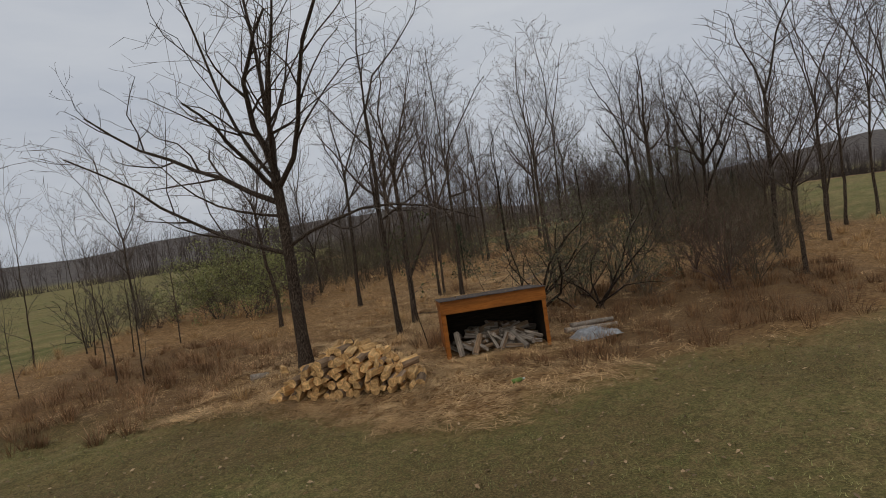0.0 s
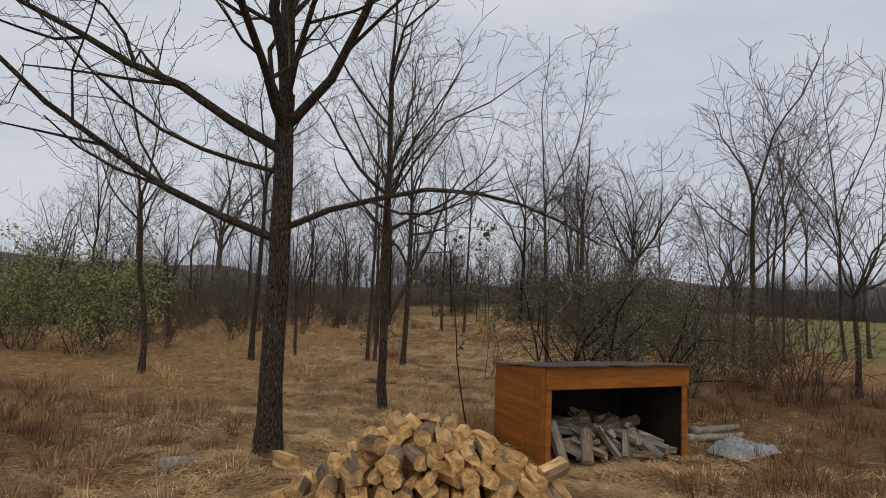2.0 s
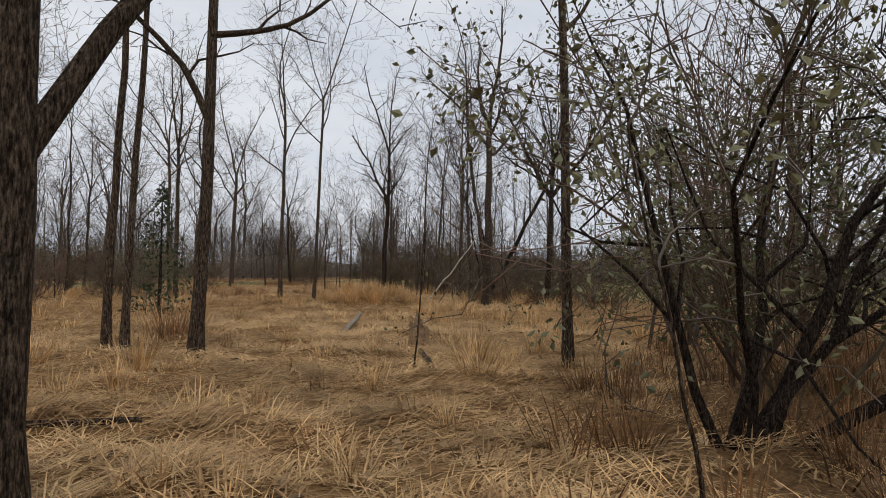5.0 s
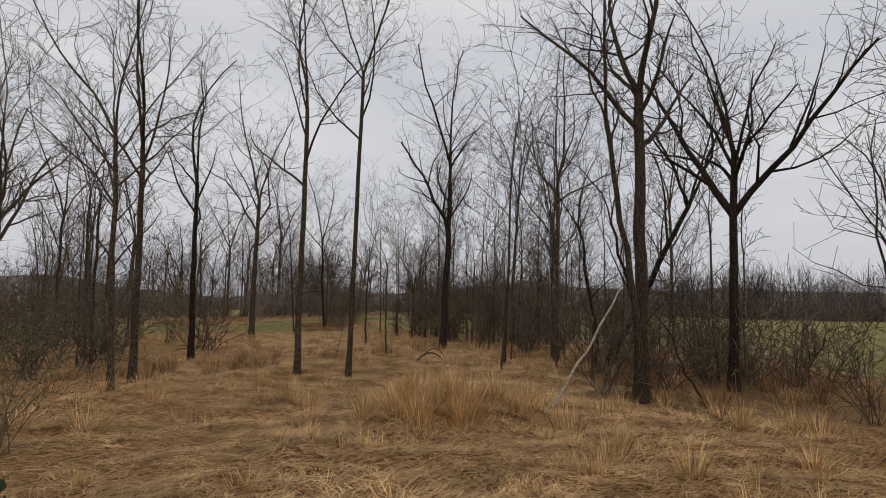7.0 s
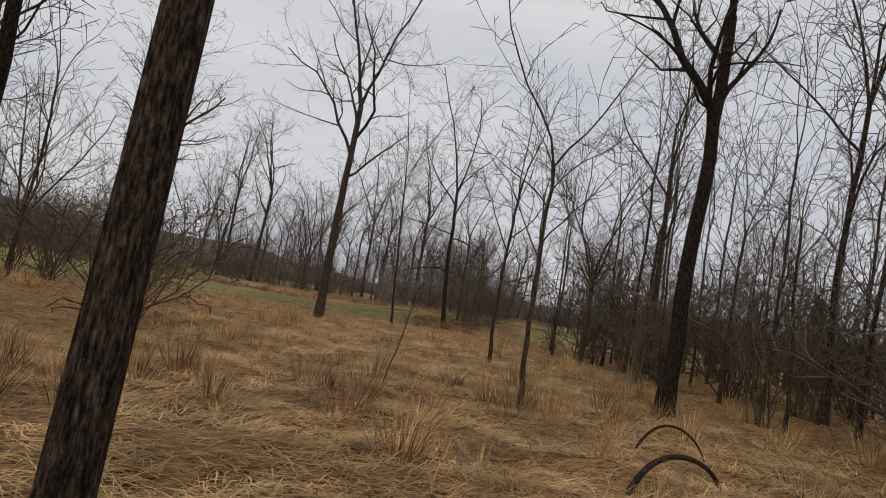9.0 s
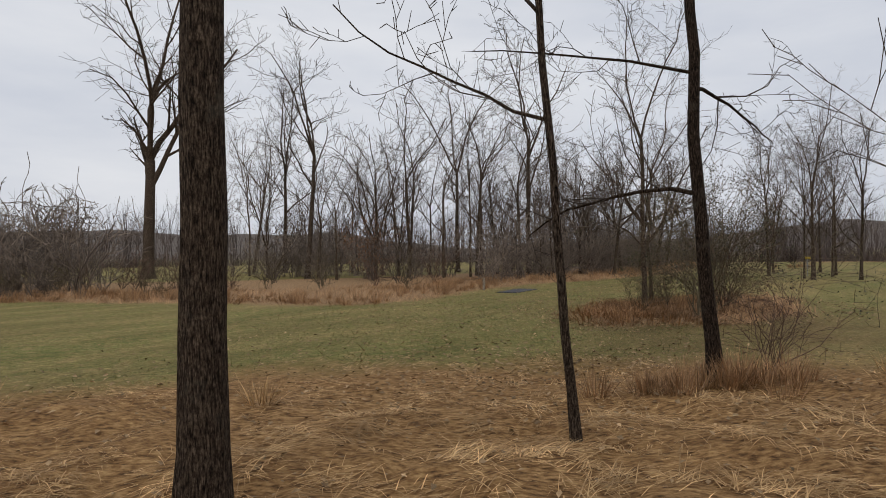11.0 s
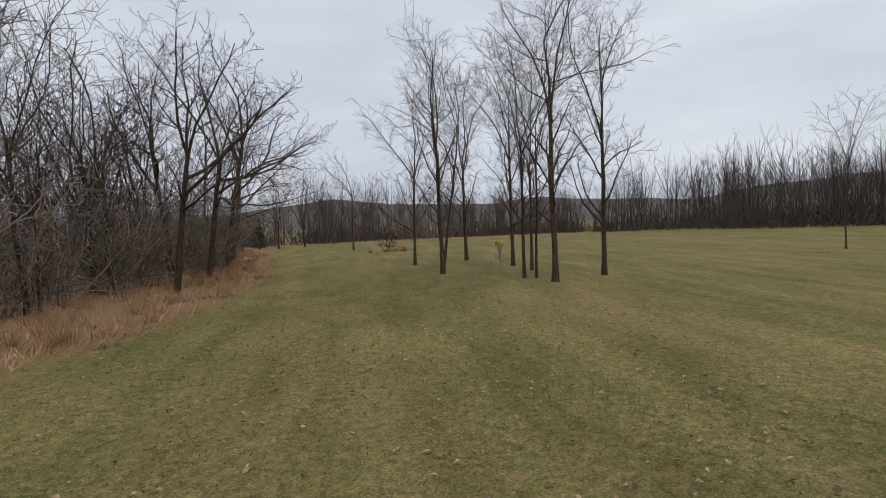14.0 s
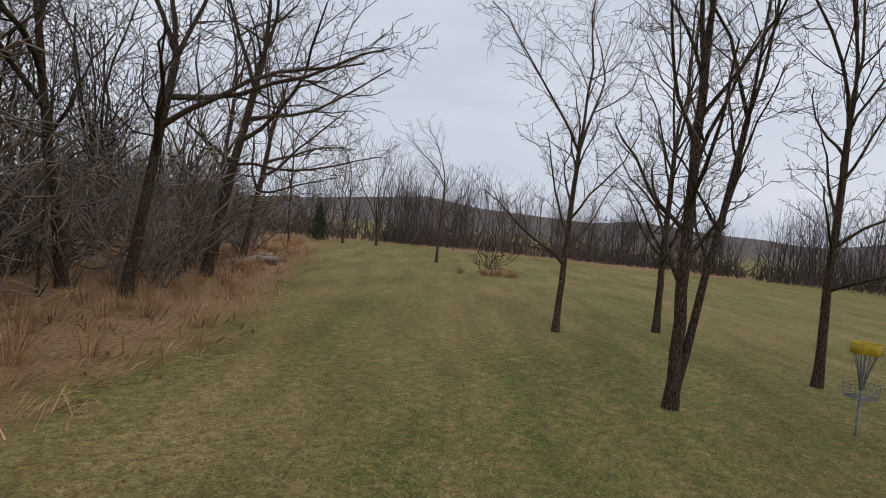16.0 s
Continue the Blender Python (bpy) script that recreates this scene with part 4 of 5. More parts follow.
arching_tree(3.15, 4.6, 371, [(-30, 66, 3.6, 0.055, 0.05), (-10, 54, 3.6, 0.046, -0.10), (-60, 50, 3.8, 0.05, -0.08), (30, 70, 3.6, 0.045, 0.05), (60, 80, 3.2, 0.036, 0.10), (-100, 74, 3.4, 0.036, 0.04), (10, 64, 3.2, 0.032, 0.0)],
             "low crooked tree with arching limbs and olive leaves beside the shed", 6000, LEAF_OLIVE, 0.055, BARK_DARK)
put_tree(LEAFY[0], 4.3, 4.9, "tall brush with sparse green leaves beside the shed", 1.15, 30, "shrub", "brush thicket")
arching_tree(4.7, 3.7, 372, [(-40, 55, 3.2, 0.05, -0.08), (10, 68, 3.6, 0.045, 0.05), (90, 52, 3.0, 0.04, -0.1), (200, 60, 2.4, 0.03, -0.06), (-100, 50, 2.6, 0.035, -0.1)],
             "low crooked tree with arching limbs behind the shed", 2200, LEAF_OLIVE, 0.05, BARK_DARK)
# Darker leaf colour paints in the look of foliage against a bright sky.
LEAF_BACKLIT = two_tone("leaves darkened for backlight", (0.035, 0.034, 0.022), (0.14, 0.125, 0.075), (1, 1, 1), 6.0, 0.6, 0.55, 0.1, 0.004, 0.4, True)
VASE = stock_shrub(373, 3.9, 24, 2.2, levels=3, leaves=4600, leaf=LEAF_BACKLIT, dense=0.95, steep=68, twig=TWIG_OLIVE, size=0.055, fine=0.004)
put_tree(VASE, 23.45, 55.15, "tall dense vase-shaped shrub with backlight-darkened leaves in the grass island", 1.0, 0, "shrub", "island shrubs")


def far_woods(name, label, ring, count, seed, tall):
    """Many small bare trees over low brush, told apart only as a grey-brown belt."""
    rng = np.random.default_rng(seed)
    thick, thin = [], []
    for x, y in ring(rng, count):
        swell = 1 + 0.28 * float(wobble(np.array(x), np.array(y), 0.11, seed)) + 0.12 * float(wobble(np.array(x), np.array(y), 0.4, seed + 1))
        z, h = zv(x, y), tall * swell * rng.uniform(0.55, 1.15)
        lean = rng.normal(0, 0.07, 2)
        pts = np.array([(x + lean[0] * s * h, y + lean[1] * s * h, z - 0.2 + s * h) for s in (0, 0.35, 0.7, 1.0)])
        thick.append((pts, np.array([0.075, 0.056, 0.026, 0.008]) * h / 9))
        crown = []
        for k in range(3):
            q = pts[0] + (pts[-1] - pts[0]) * rng.uniform(0.3, 0.5)
            tip = q + heading(rng.uniform(0, 360), rng.uniform(52, 78)) * h * rng.uniform(0.4, 0.58)
            crown.append((q, tip))
            thin.append((np.array([q, (q + tip) / 2 + rng.normal(0, 0.02, 3) * h, tip]), np.array([0.036, 0.024, 0.008]) * h / 9))
        crown.append((pts[1], pts[-1]))
        for k in range(14):
            a, b = crown[k % 4]
            q = a + (b - a) * rng.uniform(0.2, 0.95)
            L = h * rng.uniform(0.10, 0.26)
            d = heading(rng.uniform(0, 360), rng.uniform(15, 70))
            thin.append((np.array([q, q + d * L * 0.5 + rng.normal(0, 0.06, 3) * L, q + (d + UP * 0.3) * L]), np.array([0.018, 0.014, 0.006]) * h / 9))
        for k in range(8):
            q = np.array([x + rng.normal(0, 1.5), y + rng.normal(0, 1.5), z - 0.1])
            d = heading(rng.uniform(0, 360), rng.uniform(35, 85))
            L = rng.uniform(1.2, 4.0) * swell
            thin.append((np.array([q, q + d * L * 0.5, q + (d + rng.normal(0, 0.25, 3)) * L]), np.array([0.04, 0.034, 0.014])))
    v1, f1 = tube_arrays(thick, 3)
    v2, f2 = tube_arrays(thin, 3)
    ob = new(name, np_mesh(name, np.concatenate([v1, v2]), np.concatenate([f1, f2 + len(v1)]), TWIG_FAR))
    return tagged(ob, label, "woods", kind="stuff")


def along(line, depth):
    def ring(rng, count):
        seg = [math.dist(a, b) for a, b in zip(line, line[1:])]
        for s in rng.uniform(0, sum(seg), count):
            for (ax, ay), (bx, by), L in zip(line, line[1:], seg):
                if s < L:
                    break
                s -= L
            nx, ny = -(by - ay) / L, (bx - ax) / L
            o = depth * rng.random() ** 1.3
            yield ax + (bx - ax) * s / L + nx * o, ay + (by - ay) * s / L + ny * o
    return ring


far_woods("far_woods", "grey-brown belt of bare woods across the lawn", along([(93.6, 44.9), (90.7, 65.1), (92.0, 91.1), (82.9, 107.6), (71.5, 119.2), (57.6, 120.9), (45.5, 119.5)], -16), 720, 71, 7.6)
far_woods("far_woods", "grey-brown belt of bare woods beyond the field", along([(-127.6, 64.5), (-83.0, 152.3), (-1.8, 173.1), (67.6, 159.4)], 34), 760, 72, 12.5)
far_woods("far_woods", "grey-brown belt of bare woods beyond the field", along([(154.6, 99.8), (120.4, 21.2), (110, -20)], 25), 300, 73, 10)

# ---------------------------------------------------------------- the woodshed: front left foot at the origin
def prism(name, outline, depth, mat, axis="y"):
    """A board cut to an outline in x, z (or y, z) with the given thickness."""
    bm = bmesh.new()
    a = [bm.verts.new((x, 0, z) if axis == "y" else (0, x, z)) for x, z in outline]
    f = bm.faces.new(a)
    ext = bmesh.ops.extrude_face_region(bm, geom=[f])
    move = Vector((0, depth, 0)) if axis == "y" else Vector((depth, 0, 0))
    bmesh.ops.translate(bm, vec=move, verts=[v for v in ext["geom"] if isinstance(v, bmesh.types.BMVert)])
    return bm_mesh(name, bm, mat)


def build_shed():
    wide, deep, front, back = 2.34, 1.42, 1.34, 1.22
    shed = thing("woodshed", pose(0, 0, zv(1, 0.6) - 0.03), "small orange-brown plywood woodshed with an open front", "shed")
    top = lambda y: front + (back - front) * y / deep
    n = 6
    for x, side in ((0.0, 1), (wide - 0.018, -1)):
        for k in range(n):
            y0, y1 = k * deep / n + 0.004, (k + 1) * deep / n - 0.004
            part("board", prism("board", [(y0, 0), (y1, 0), (y1, top(y1)), (y0, top(y0))], 0.018, PAINT, "x"), shed, m=pose(x, 0, 0))
        inner = x + (0.018 if side > 0 else -0.012)
        part("side_panel", prism("side_panel", [(0.01, 0), (deep - 0.01, 0), (deep - 0.01, top(deep) - 0.01), (0.01, top(0) - 0.01)], 0.012, INSIDE, "x"), shed, "inner face of the side wall, darkened for shade", pose(inner, 0, 0))
    part("back_panel", box_mesh("back_panel", (wide - 0.06, 0.02, back - 0.02), INSIDE), shed, "plywood back wall, darkened for shade", pose(wide / 2, deep - 0.012, back / 2))
    part("corner_post", box_mesh("corner_post", (0.085, 0.035, front - 0.02), TRIM, 0.005), shed, "", pose(0.042, -0.0185, front / 2 - 0.01))
    part("corner_post", box_mesh("corner_post", (0.085, 0.035, front - 0.02), TRIM, 0.005), shed, "", pose(wide - 0.042, -0.0185, front / 2 - 0.01))
    part("corner_trim", box_mesh("corner_trim", (0.02, 0.085, front - 0.03), TRIM, 0.004), shed, "", pose(-0.011, 0.03, front / 2 - 0.015))
    part("header_board", box_mesh("header_board", (wide + 0.03, 0.022, 0.29), TRIM, 0.004), shed, "wide header board over the opening", pose(wide / 2, -0.048, front - 0.135))
    part("rafter", box_mesh("rafter", (0.04, deep - 0.1, 0.08), INSIDE), shed, "", pose(wide / 2, deep / 2, front - 0.14, math.degrees(math.atan2(back - front, deep))))
    slope = math.degrees(math.atan2(back - front, deep))
    bm = bmesh.new()
    bmesh.ops.create_grid(bm, x_segments=26, y_segments=16, size=0.5)
    bmesh.ops.scale(bm, vec=(wide + 0.05, deep + 0.2, 1), verts=bm.verts)
    for v in bm.verts:
        v.co.z += 0.012 * noise.noise(v.co * 3.0) + 0.006 * noise.noise(v.co * 11.0)
        edge = max(abs(v.co.x) / (wide / 2 + 0.06), abs(v.co.y) / (deep / 2 + 0.13))
        if edge > 0.98:
            v.co.z -= 0.012
    ext = bmesh.ops.extrude_face_region(bm, geom=bm.faces[:])
    bmesh.ops.translate(bm, vec=(0, 0, 0.015), verts=[v for v in ext["geom"] if isinstance(v, bmesh.types.BMVert)])
    roof = part("roof", bm_mesh("roof", bm, ROOFING), shed, "low sloping roof of weathered dark roll roofing", pose(wide / 2, deep / 2 - 0.03, (front + back) / 2 + 0.012, slope))
    rng = np.random.default_rng(8)
    spots = np.stack([rng.uniform(-1.1, 1.1, 90), rng.uniform(-0.7, 0.7, 90), np.full(90, 0.03)], 1)
    tagged(part("leaf_litter", leaf_mesh("leaf_litter", spots, 0.04, LITTER, 3), roof, "fallen leaves lying on the roof"), kind="stuff")
    return shed


build_shed()


# ---------------------------------------------------------------- firewood
def split_log(seed, long, r, face, skin):
    """A split of a log: a wedge of two to six flat faces, one of them barked, with rough sawn ends."""
    rng = np.random.default_rng(seed)
    kind = seed % 4
    if kind == 0:
        ang = np.linspace(0, 360, 9)[:-1]
        rad = np.full(8, 0.8)
    elif kind == 1:
        ang, rad = np.array([0, 25, 60, 95, 120, 240]), np.array([1, 1.02, 1.05, 1.0, 0.95, 0.3])
    elif kind == 2:
        ang, rad = np.array([0, 35, 75, 110, 150, 180, 270]), np.array([1, 1, 1.03, 1.0, 1.0, 1.0, 0.12])
    else:
        ang, rad = np.array([0, 40, 90, 160, 230, 300]), np.array([0.8, 0.75, 0.95, 0.8, 0.85, 0.75])
    m = len(ang)
    rings = []
    for s in (-0.5, -0.485, 0.0, 0.485, 0.5):
        k = (0.975 if abs(s) == 0.5 else 1.0) * (1 + rng.normal(0, 0.04, m))
        a = np.radians(ang)
        rings.append(np.stack([np.cos(a) * rad * r * k, np.full(m, s * long) + rng.normal(0, 0.006, m), np.sin(a) * rad * r * k], 1))
    bm = bmesh.new()
    vs = [[bm.verts.new(p) for p in ring] for ring in rings]
    barked = 5 if kind == 0 else max(1, m - 3)
    for i in range(len(vs) - 1):
        for j in range(m):
            f = bm.faces.new((vs[i][j], vs[i][(j + 1) % m], vs[i + 1][(j + 1) % m], vs[i + 1][j]))
            f.material_index = 1 if ((kind == 0 and j < 4) or (kind in (1, 2) and j < barked - 1)) else 0
    bm.faces.new(vs[0][::-1])
    bm.faces.new(vs[-1])
    me = bm_mesh("log", bm, face)
    me.materials.append(skin)
    return me


def build_woodpile():
    rng = np.random.default_rng(17)
    cx, cy = -2.0, -0.66
    pile = thing("woodpile", pose(cx, cy, zv(cx, cy), 0, 0, -16), "heaped pile of fresh split firewood on the ground", "firewood")
    stock = [split_log(400 + k, 0.34 + 0.02 * (k % 3), 0.080 + 0.012 * (k % 5), RAW_WOOD, LOG_BARK) for k in range(14)]
    count = 0
    for row in range(4):
        y = -0.92 + 0.36 * row
        peak = (0.74, 0.84, 0.88, 0.74, 0.5)[row]
        half = (1.56, 1.58, 1.55, 1.35, 1.2)[row]
        z, layer = 0.09, 0
        while z < peak:
            x = -half + rng.uniform(0, 0.1)
            while x < half:
                lid = peak * max(0.0, 1 - (abs(x - 0.1) / half) ** 1.7)
                if z < lid + 0.06 and (layer == 0 or z < lid) and count < 296:
                    m = pose(x, y + rng.normal(0, 0.05), z + rng.normal(0, 0.012), rng.normal(0, 7), rng.uniform(0, 360), rng.normal(0, 12))
                    part("log", stock[int(rng.integers(len(stock)))] if row < 2 or z < lid - 0.3 else stock[(3, 7, 11)[int(rng.integers(3))]], pile, m=m)
                    count += 1
                x += rng.uniform(0.15, 0.2)
            z += 0.145
            layer += 1
    for x, y, z, a, b in ((0.1, -0.25, 0.88, 12, 10), (0.45, -0.3, 0.76, -14, 100), (0.9, -0.45, 0.45, 15, 60), (-0.2, -0.5, 0.8, -10, 120), (-1.3, -0.6, 0.52, 30, 20), (1.35, -0.5, 0.45, -30, 70)):
        part("log", stock[int(rng.integers(len(stock)))], pile, m=pose(x, y, z, rng.normal(0, 10), b, a))


build_woodpile()


def build_heap():
    rng = np.random.default_rng(23)
    heap = thing("firewood_heap", pose(1.15, 0.55, zv(1.15, 0.5) + 0.0), "loose heap of grey weathered firewood inside the shed", "firewood")
    stock = [split_log(500 + k, 0.42 + 0.05 * (k % 4), 0.055 + 0.012 * (k % 4), OLD_WOOD, LOG_BARK) for k in range(12)]
    for k in range(78):
        x, y = rng.uniform(-0.92, 0.92), rng.uniform(-0.5, 0.62)
        lid = 0.10 + 0.34 * (1 - (x / 1.1) ** 2) * np.clip((y + 0.75) / 0.9, 0.25, 1)
        z = 0.06 + lid * rng.random() ** 0.7
        part("log", stock[int(rng.integers(12))], heap, m=pose(x, y, z, rng.normal(0, 24), rng.uniform(0, 360), rng.uniform(0, 180)))
    for x, y, a, t in ((-0.85, -0.42, 10, 62), (-0.45, -0.5, -30, 40), (-0.1, -0.48, 25, 48), (0.15, -0.52, -35, 35), (0.5, -0.5, 30, 30), (0.75, -0.55, 80, 8), (0.35, -0.66, 95, 6)):
        part("log", stock[int(rng.integers(12))], heap, m=pose(x, y, 0.1 + 0.2 * math.sin(radians(t)), t, 0, a))


build_heap()


def loose_log(x, y, length, r, turn, label, skin=None, tilt=0.0, seed=3, name="log", lift=0.0):
    rng = np.random.default_rng(seed)
    n = 9
    s = np.linspace(-0.5, 0.5, n)
    pts = np.stack([s * length, np.cumsum(rng.normal(0, 0.04 * length / n, n)), np.cumsum(rng.normal(0, 0.02 * length / n, n)) + r * 0.7], 1)
    me = tube_mesh(name, [(pts, r * (1 - 0.35 * (s + 0.5)))], 9, skin or OLD_WOOD)
    bm = bmesh.new()
    bm.from_mesh(me)
    bmesh.ops.holes_fill(bm, edges=[e for e in bm.edges if e.is_boundary])
    bm.to_mesh(me)
    bm.free()
    ob = new(name, me)
    ob.matrix_world = pose(x, y, zv(x, y) + lift, 0, tilt, turn)
    return tagged(ob, label, "log")


loose_log(-4.35, 1.1, 0.42, 0.10, 20, "short cut log lying in the tan grass", OLD_WOOD, seed=4)
for k_, (x_, y_, t_) in enumerate([(3.35, 0.48, -4), (3.6, 0.68, -8), (3.5, 0.58, 4)]):
    loose_log(x_, y_, 1.05, 0.075, t_, "pale weathered log lying beside the plastic sheet", OLD_WOOD, seed=20 + k_, lift=(0.0, 0.0, 0.12)[k_])
loose_log(5.2, 13.2, 1.9, 0.055, 52, "long pale fallen log in the matted grass", OLD_WOOD, -6.0, seed=7, lift=0.10)
loose_log(3.6, 8.6, 1.2, 0.04, 60, "thin fallen branch in the matted grass", BARK, seed=9)
loose_log(-0.1, 7.4, 0.9, 0.03, -20, "thin fallen branch in the matted grass", BARK, seed=10)
loose_log(9.5, 21.9, 1.6, 0.03, 30, "thin fallen branch in the matted grass", BARK, seed=12)
loose_log(12.2, 27.6, 1.3, 0.035, 80, "pale fallen stick in the matted grass", OLD_WOOD, seed=13)


def build_stump(x, y):
    """A rotten stump: a jagged hollow shell of standing splinters."""
    rng = np.random.default_rng(19)
    n = 16
    a = np.linspace(0, 2 * np.pi, n, endpoint=False)
    r = 0.12 * (1 + rng.normal(0, 0.12, n))
    top = 0.26 + 0.14 * rng.random(n) * (1 + np.sin(a))
    ring = lambda k, z: np.stack([k * r * np.cos(a), k * r * np.sin(a), z], 1)
    v = np.concatenate([ring(1.4, np.full(n, -0.06)), ring(1.05, np.full(n, 0.08)), ring(0.95, top), ring(0.7, top - 0.02), ring(0.55, np.full(n, 0.06))])
    i = np.arange(4)[:, None] * n
    k = np.arange(n)[None]
    q = np.stack([i + k, i + (k + 1) % n, i + n + (k + 1) % n, i + n + k], -1).reshape(-1, 4)
    ob = new("stump", np_mesh("stump", v, q, LOG_BARK))
    ob.matrix_world = pose(x, y, zv(x, y))
    tagged(ob, "rotten brown stump standing in the matted grass", "stump")


build_stump(4.35, 9.8)


def build_sheet():
    n = 30
    gx, gy = np.meshgrid(np.linspace(-0.85, 0.85, n), np.linspace(-0.5, 0.5, n))
    x, y = gx.ravel(), gy.ravel()
    z = 0.22 + 0.12 * wobble(x, y, 4.0, 1.3) + 0.05 * np.abs(wobble(x, y, 11.0, 2.2)) + 0.02 * wobble(x, y, 24.0, 0.4)
    edge = np.maximum(np.abs(x) / 0.85, np.abs(y) / 0.5)
    z = z * np.clip((1.02 - edge) * 3, 0.12, 1)
    i = (np.arange(n - 1)[:, None] * n + np.arange(n - 1)[None]).ravel()
    x = x + 0.06 * wobble(x, y, 6.0, 4.0)
    ob = new("plastic_sheet", np_mesh("plastic_sheet", np.stack([x, y, z], 1), np.stack([i, i + 1, i + n + 1, i + n], 1), SHEET, False))
    ob.matrix_world = pose(3.35, -0.1, zv(3.35, -0.1) - 0.01, 0, 0, 12) @ Matrix.Scale(0.62, 4)
    tagged(ob, "crumpled grey plastic sheet lying beside the shed", "sheet")


build_sheet()


def lathe(name, profile, sides, mat):
    a = np.linspace(0, 2 * np.pi, sides, endpoint=False)
    v = np.concatenate([np.stack([r * np.cos(a), r * np.sin(a), np.full(sides, z)], 1) for r, z in profile])
    i = np.arange(len(profile) - 1)[:, None] * sides
    k = np.arange(sides)[None]
    q = np.stack([i + k, i + (k + 1) % sides, i + sides + (k + 1) % sides, i + sides + k], -1).reshape(-1, 4)
    return np_mesh(name, v, q, mat, True)


def build_bottle():
    b = thing("plastic_bottle", pose(1.0, -2.75, zv(1.0, -2.75) + 0.05, 0, 88, 15) @ Matrix.Scale(0.75, 4), "lime green and white plastic bottle lying in the grass", "bottle")
    part("body", lathe("body", [(0.001, -0.14), (0.05, -0.14), (0.055, -0.12), (0.055, 0.06), (0.045, 0.1), (0.02, 0.13)], 14, LIME), b)
    part("cap", lathe("cap", [(0.022, 0.13), (0.024, 0.14), (0.024, 0.19), (0.001, 0.19)], 12, WHITE), b, "white cap")


build_bottle()


# ---------------------------------------------------------------- disc golf: tee mat, marker post, basket
def build_tee():
    me = box_mesh("tee_mat", (2.75, 0.95, 0.03), RUBBER, 0.008)
    ob = new("tee_mat", me)
    ob.matrix_world = pose(22.0, 67.3, zv(22.0, 67.3) + 0.012, 0, 0, 53)
    tagged(ob, "dark grey rubber tee mat laid in the lawn", "tee mat")
    bm = bmesh.new()
    bmesh.ops.create_cube(bm, size=1.0)
    bmesh.ops.scale(bm, vec=(0.10, 0.08, 0.62), verts=bm.verts)
    for v in bm.verts:
        if v.co.z > 0 and v.co.x > 0:
            v.co.z -= 0.05
    bmesh.ops.bevel(bm, geom=bm.edges[:], offset=0.008, segments=2, affect="EDGES")
    post = new("marker_post", bm_mesh("marker_post", bm, OLD_WOOD))
    post.matrix_world = pose(20.7, 68.5, zv(20.7, 68.5) + 0.28, 3, -2, 20)
    tagged(post, "short weathered wooden marker post in the grass", "post")


build_tee()


def ring_path(r, z, n=24):
    a = np.linspace(0, 2 * np.pi, n + 1)
    return np.stack([r * np.cos(a), r * np.sin(a), np.full(n + 1, z)], 1), np.full(n + 1, 0.006)


def build_basket():
    x, y = 43.0, 74.3
    b = thing("disc_golf_basket", pose(x, y, zv(x, y), 0, 0, 10) @ Matrix.Diagonal((0.64, 0.64, 0.92, 1)), "steel disc golf basket with a yellow band on the lawn", "basket")
    part("pole", lathe("pole", [(0.028, -0.1), (0.028, 1.33), (0.001, 1.335)], 12, STEEL), b)
    part("band", lathe("band", [(0.275, 1.20), (0.285, 1.20), (0.285, 1.35), (0.275, 1.35), (0.270, 1.34), (0.270, 1.21), (0.275, 1.20)], 28, YELLOW), b, "yellow sheet metal band")
    for k in range(4):
        a = math.pi / 2 * k
        part("spoke", tube_mesh("spoke", [(np.array([[0, 0, 1.31], [0.28 * math.cos(a), 0.28 * math.sin(a), 1.31]]), np.array([0.007, 0.007]))], 5, STEEL), b)
    for k in range(14):
        a, r0 = 2 * math.pi * k / 14, 0.26 if k % 2 else 0.2
        s = np.linspace(0, 1, 8)
        rr = 0.045 + (r0 - 0.045) * (1 - s) ** 1.6
        p = np.stack([rr * math.cos(a), rr * math.sin(a), 1.25 - 0.58 * s], 1)
        part("chain", tube_mesh("chain", [(p, np.full(8, 0.008))], 4, STEEL), b)
    cage = part("cage", tube_mesh("cage", [ring_path(0.33, 0.76), ring_path(0.32, 0.66), ring_path(0.31, 0.57), ring_path(0.16, 0.56)], 5, STEEL), b, "wire catching cage")
    for k in range(20):
        a = 2 * math.pi * k / 20
        p = np.array([[0.02 * math.cos(a), 0.02 * math.sin(a), 0.56], [0.31 * math.cos(a), 0.31 * math.sin(a), 0.57], [0.33 * math.cos(a), 0.33 * math.sin(a), 0.76]])
        part("wire", tube_mesh("wire", [(p, np.full(3, 0.005))], 4, STEEL), cage)


build_basket()


# ---------------------------------------------------------------- vines and thin stems
def arch(name, x, y, reach, rise, turn, r, label, skew=0.0, mat=None):
    s = np.linspace(0, 1, 16)
    p = np.stack([(s - 0.5) * reach, skew * np.sin(s * 6.0), rise * np.sin(np.pi * s) ** 0.8 - 0.08], 1)
    ob = new(name, tube_mesh(name, [(p, r * (1 - 0.4 * s))], 8, mat or BARK_DARK))
    ob.matrix_world = pose(x, y, zv(x, y), 0, 0, turn)
    tagged(ob, label, "vine")


arch("vine", 13.9, 27.25, 1.3, 0.36, 15, 0.028, "thick woody vine arching out of the matted grass", 0.05, BARK)
arch("vine", 14.9, 28.55, 0.8, 0.36, -15, 0.018, "woody vine arching out of the matted grass", 0.06, BARK)
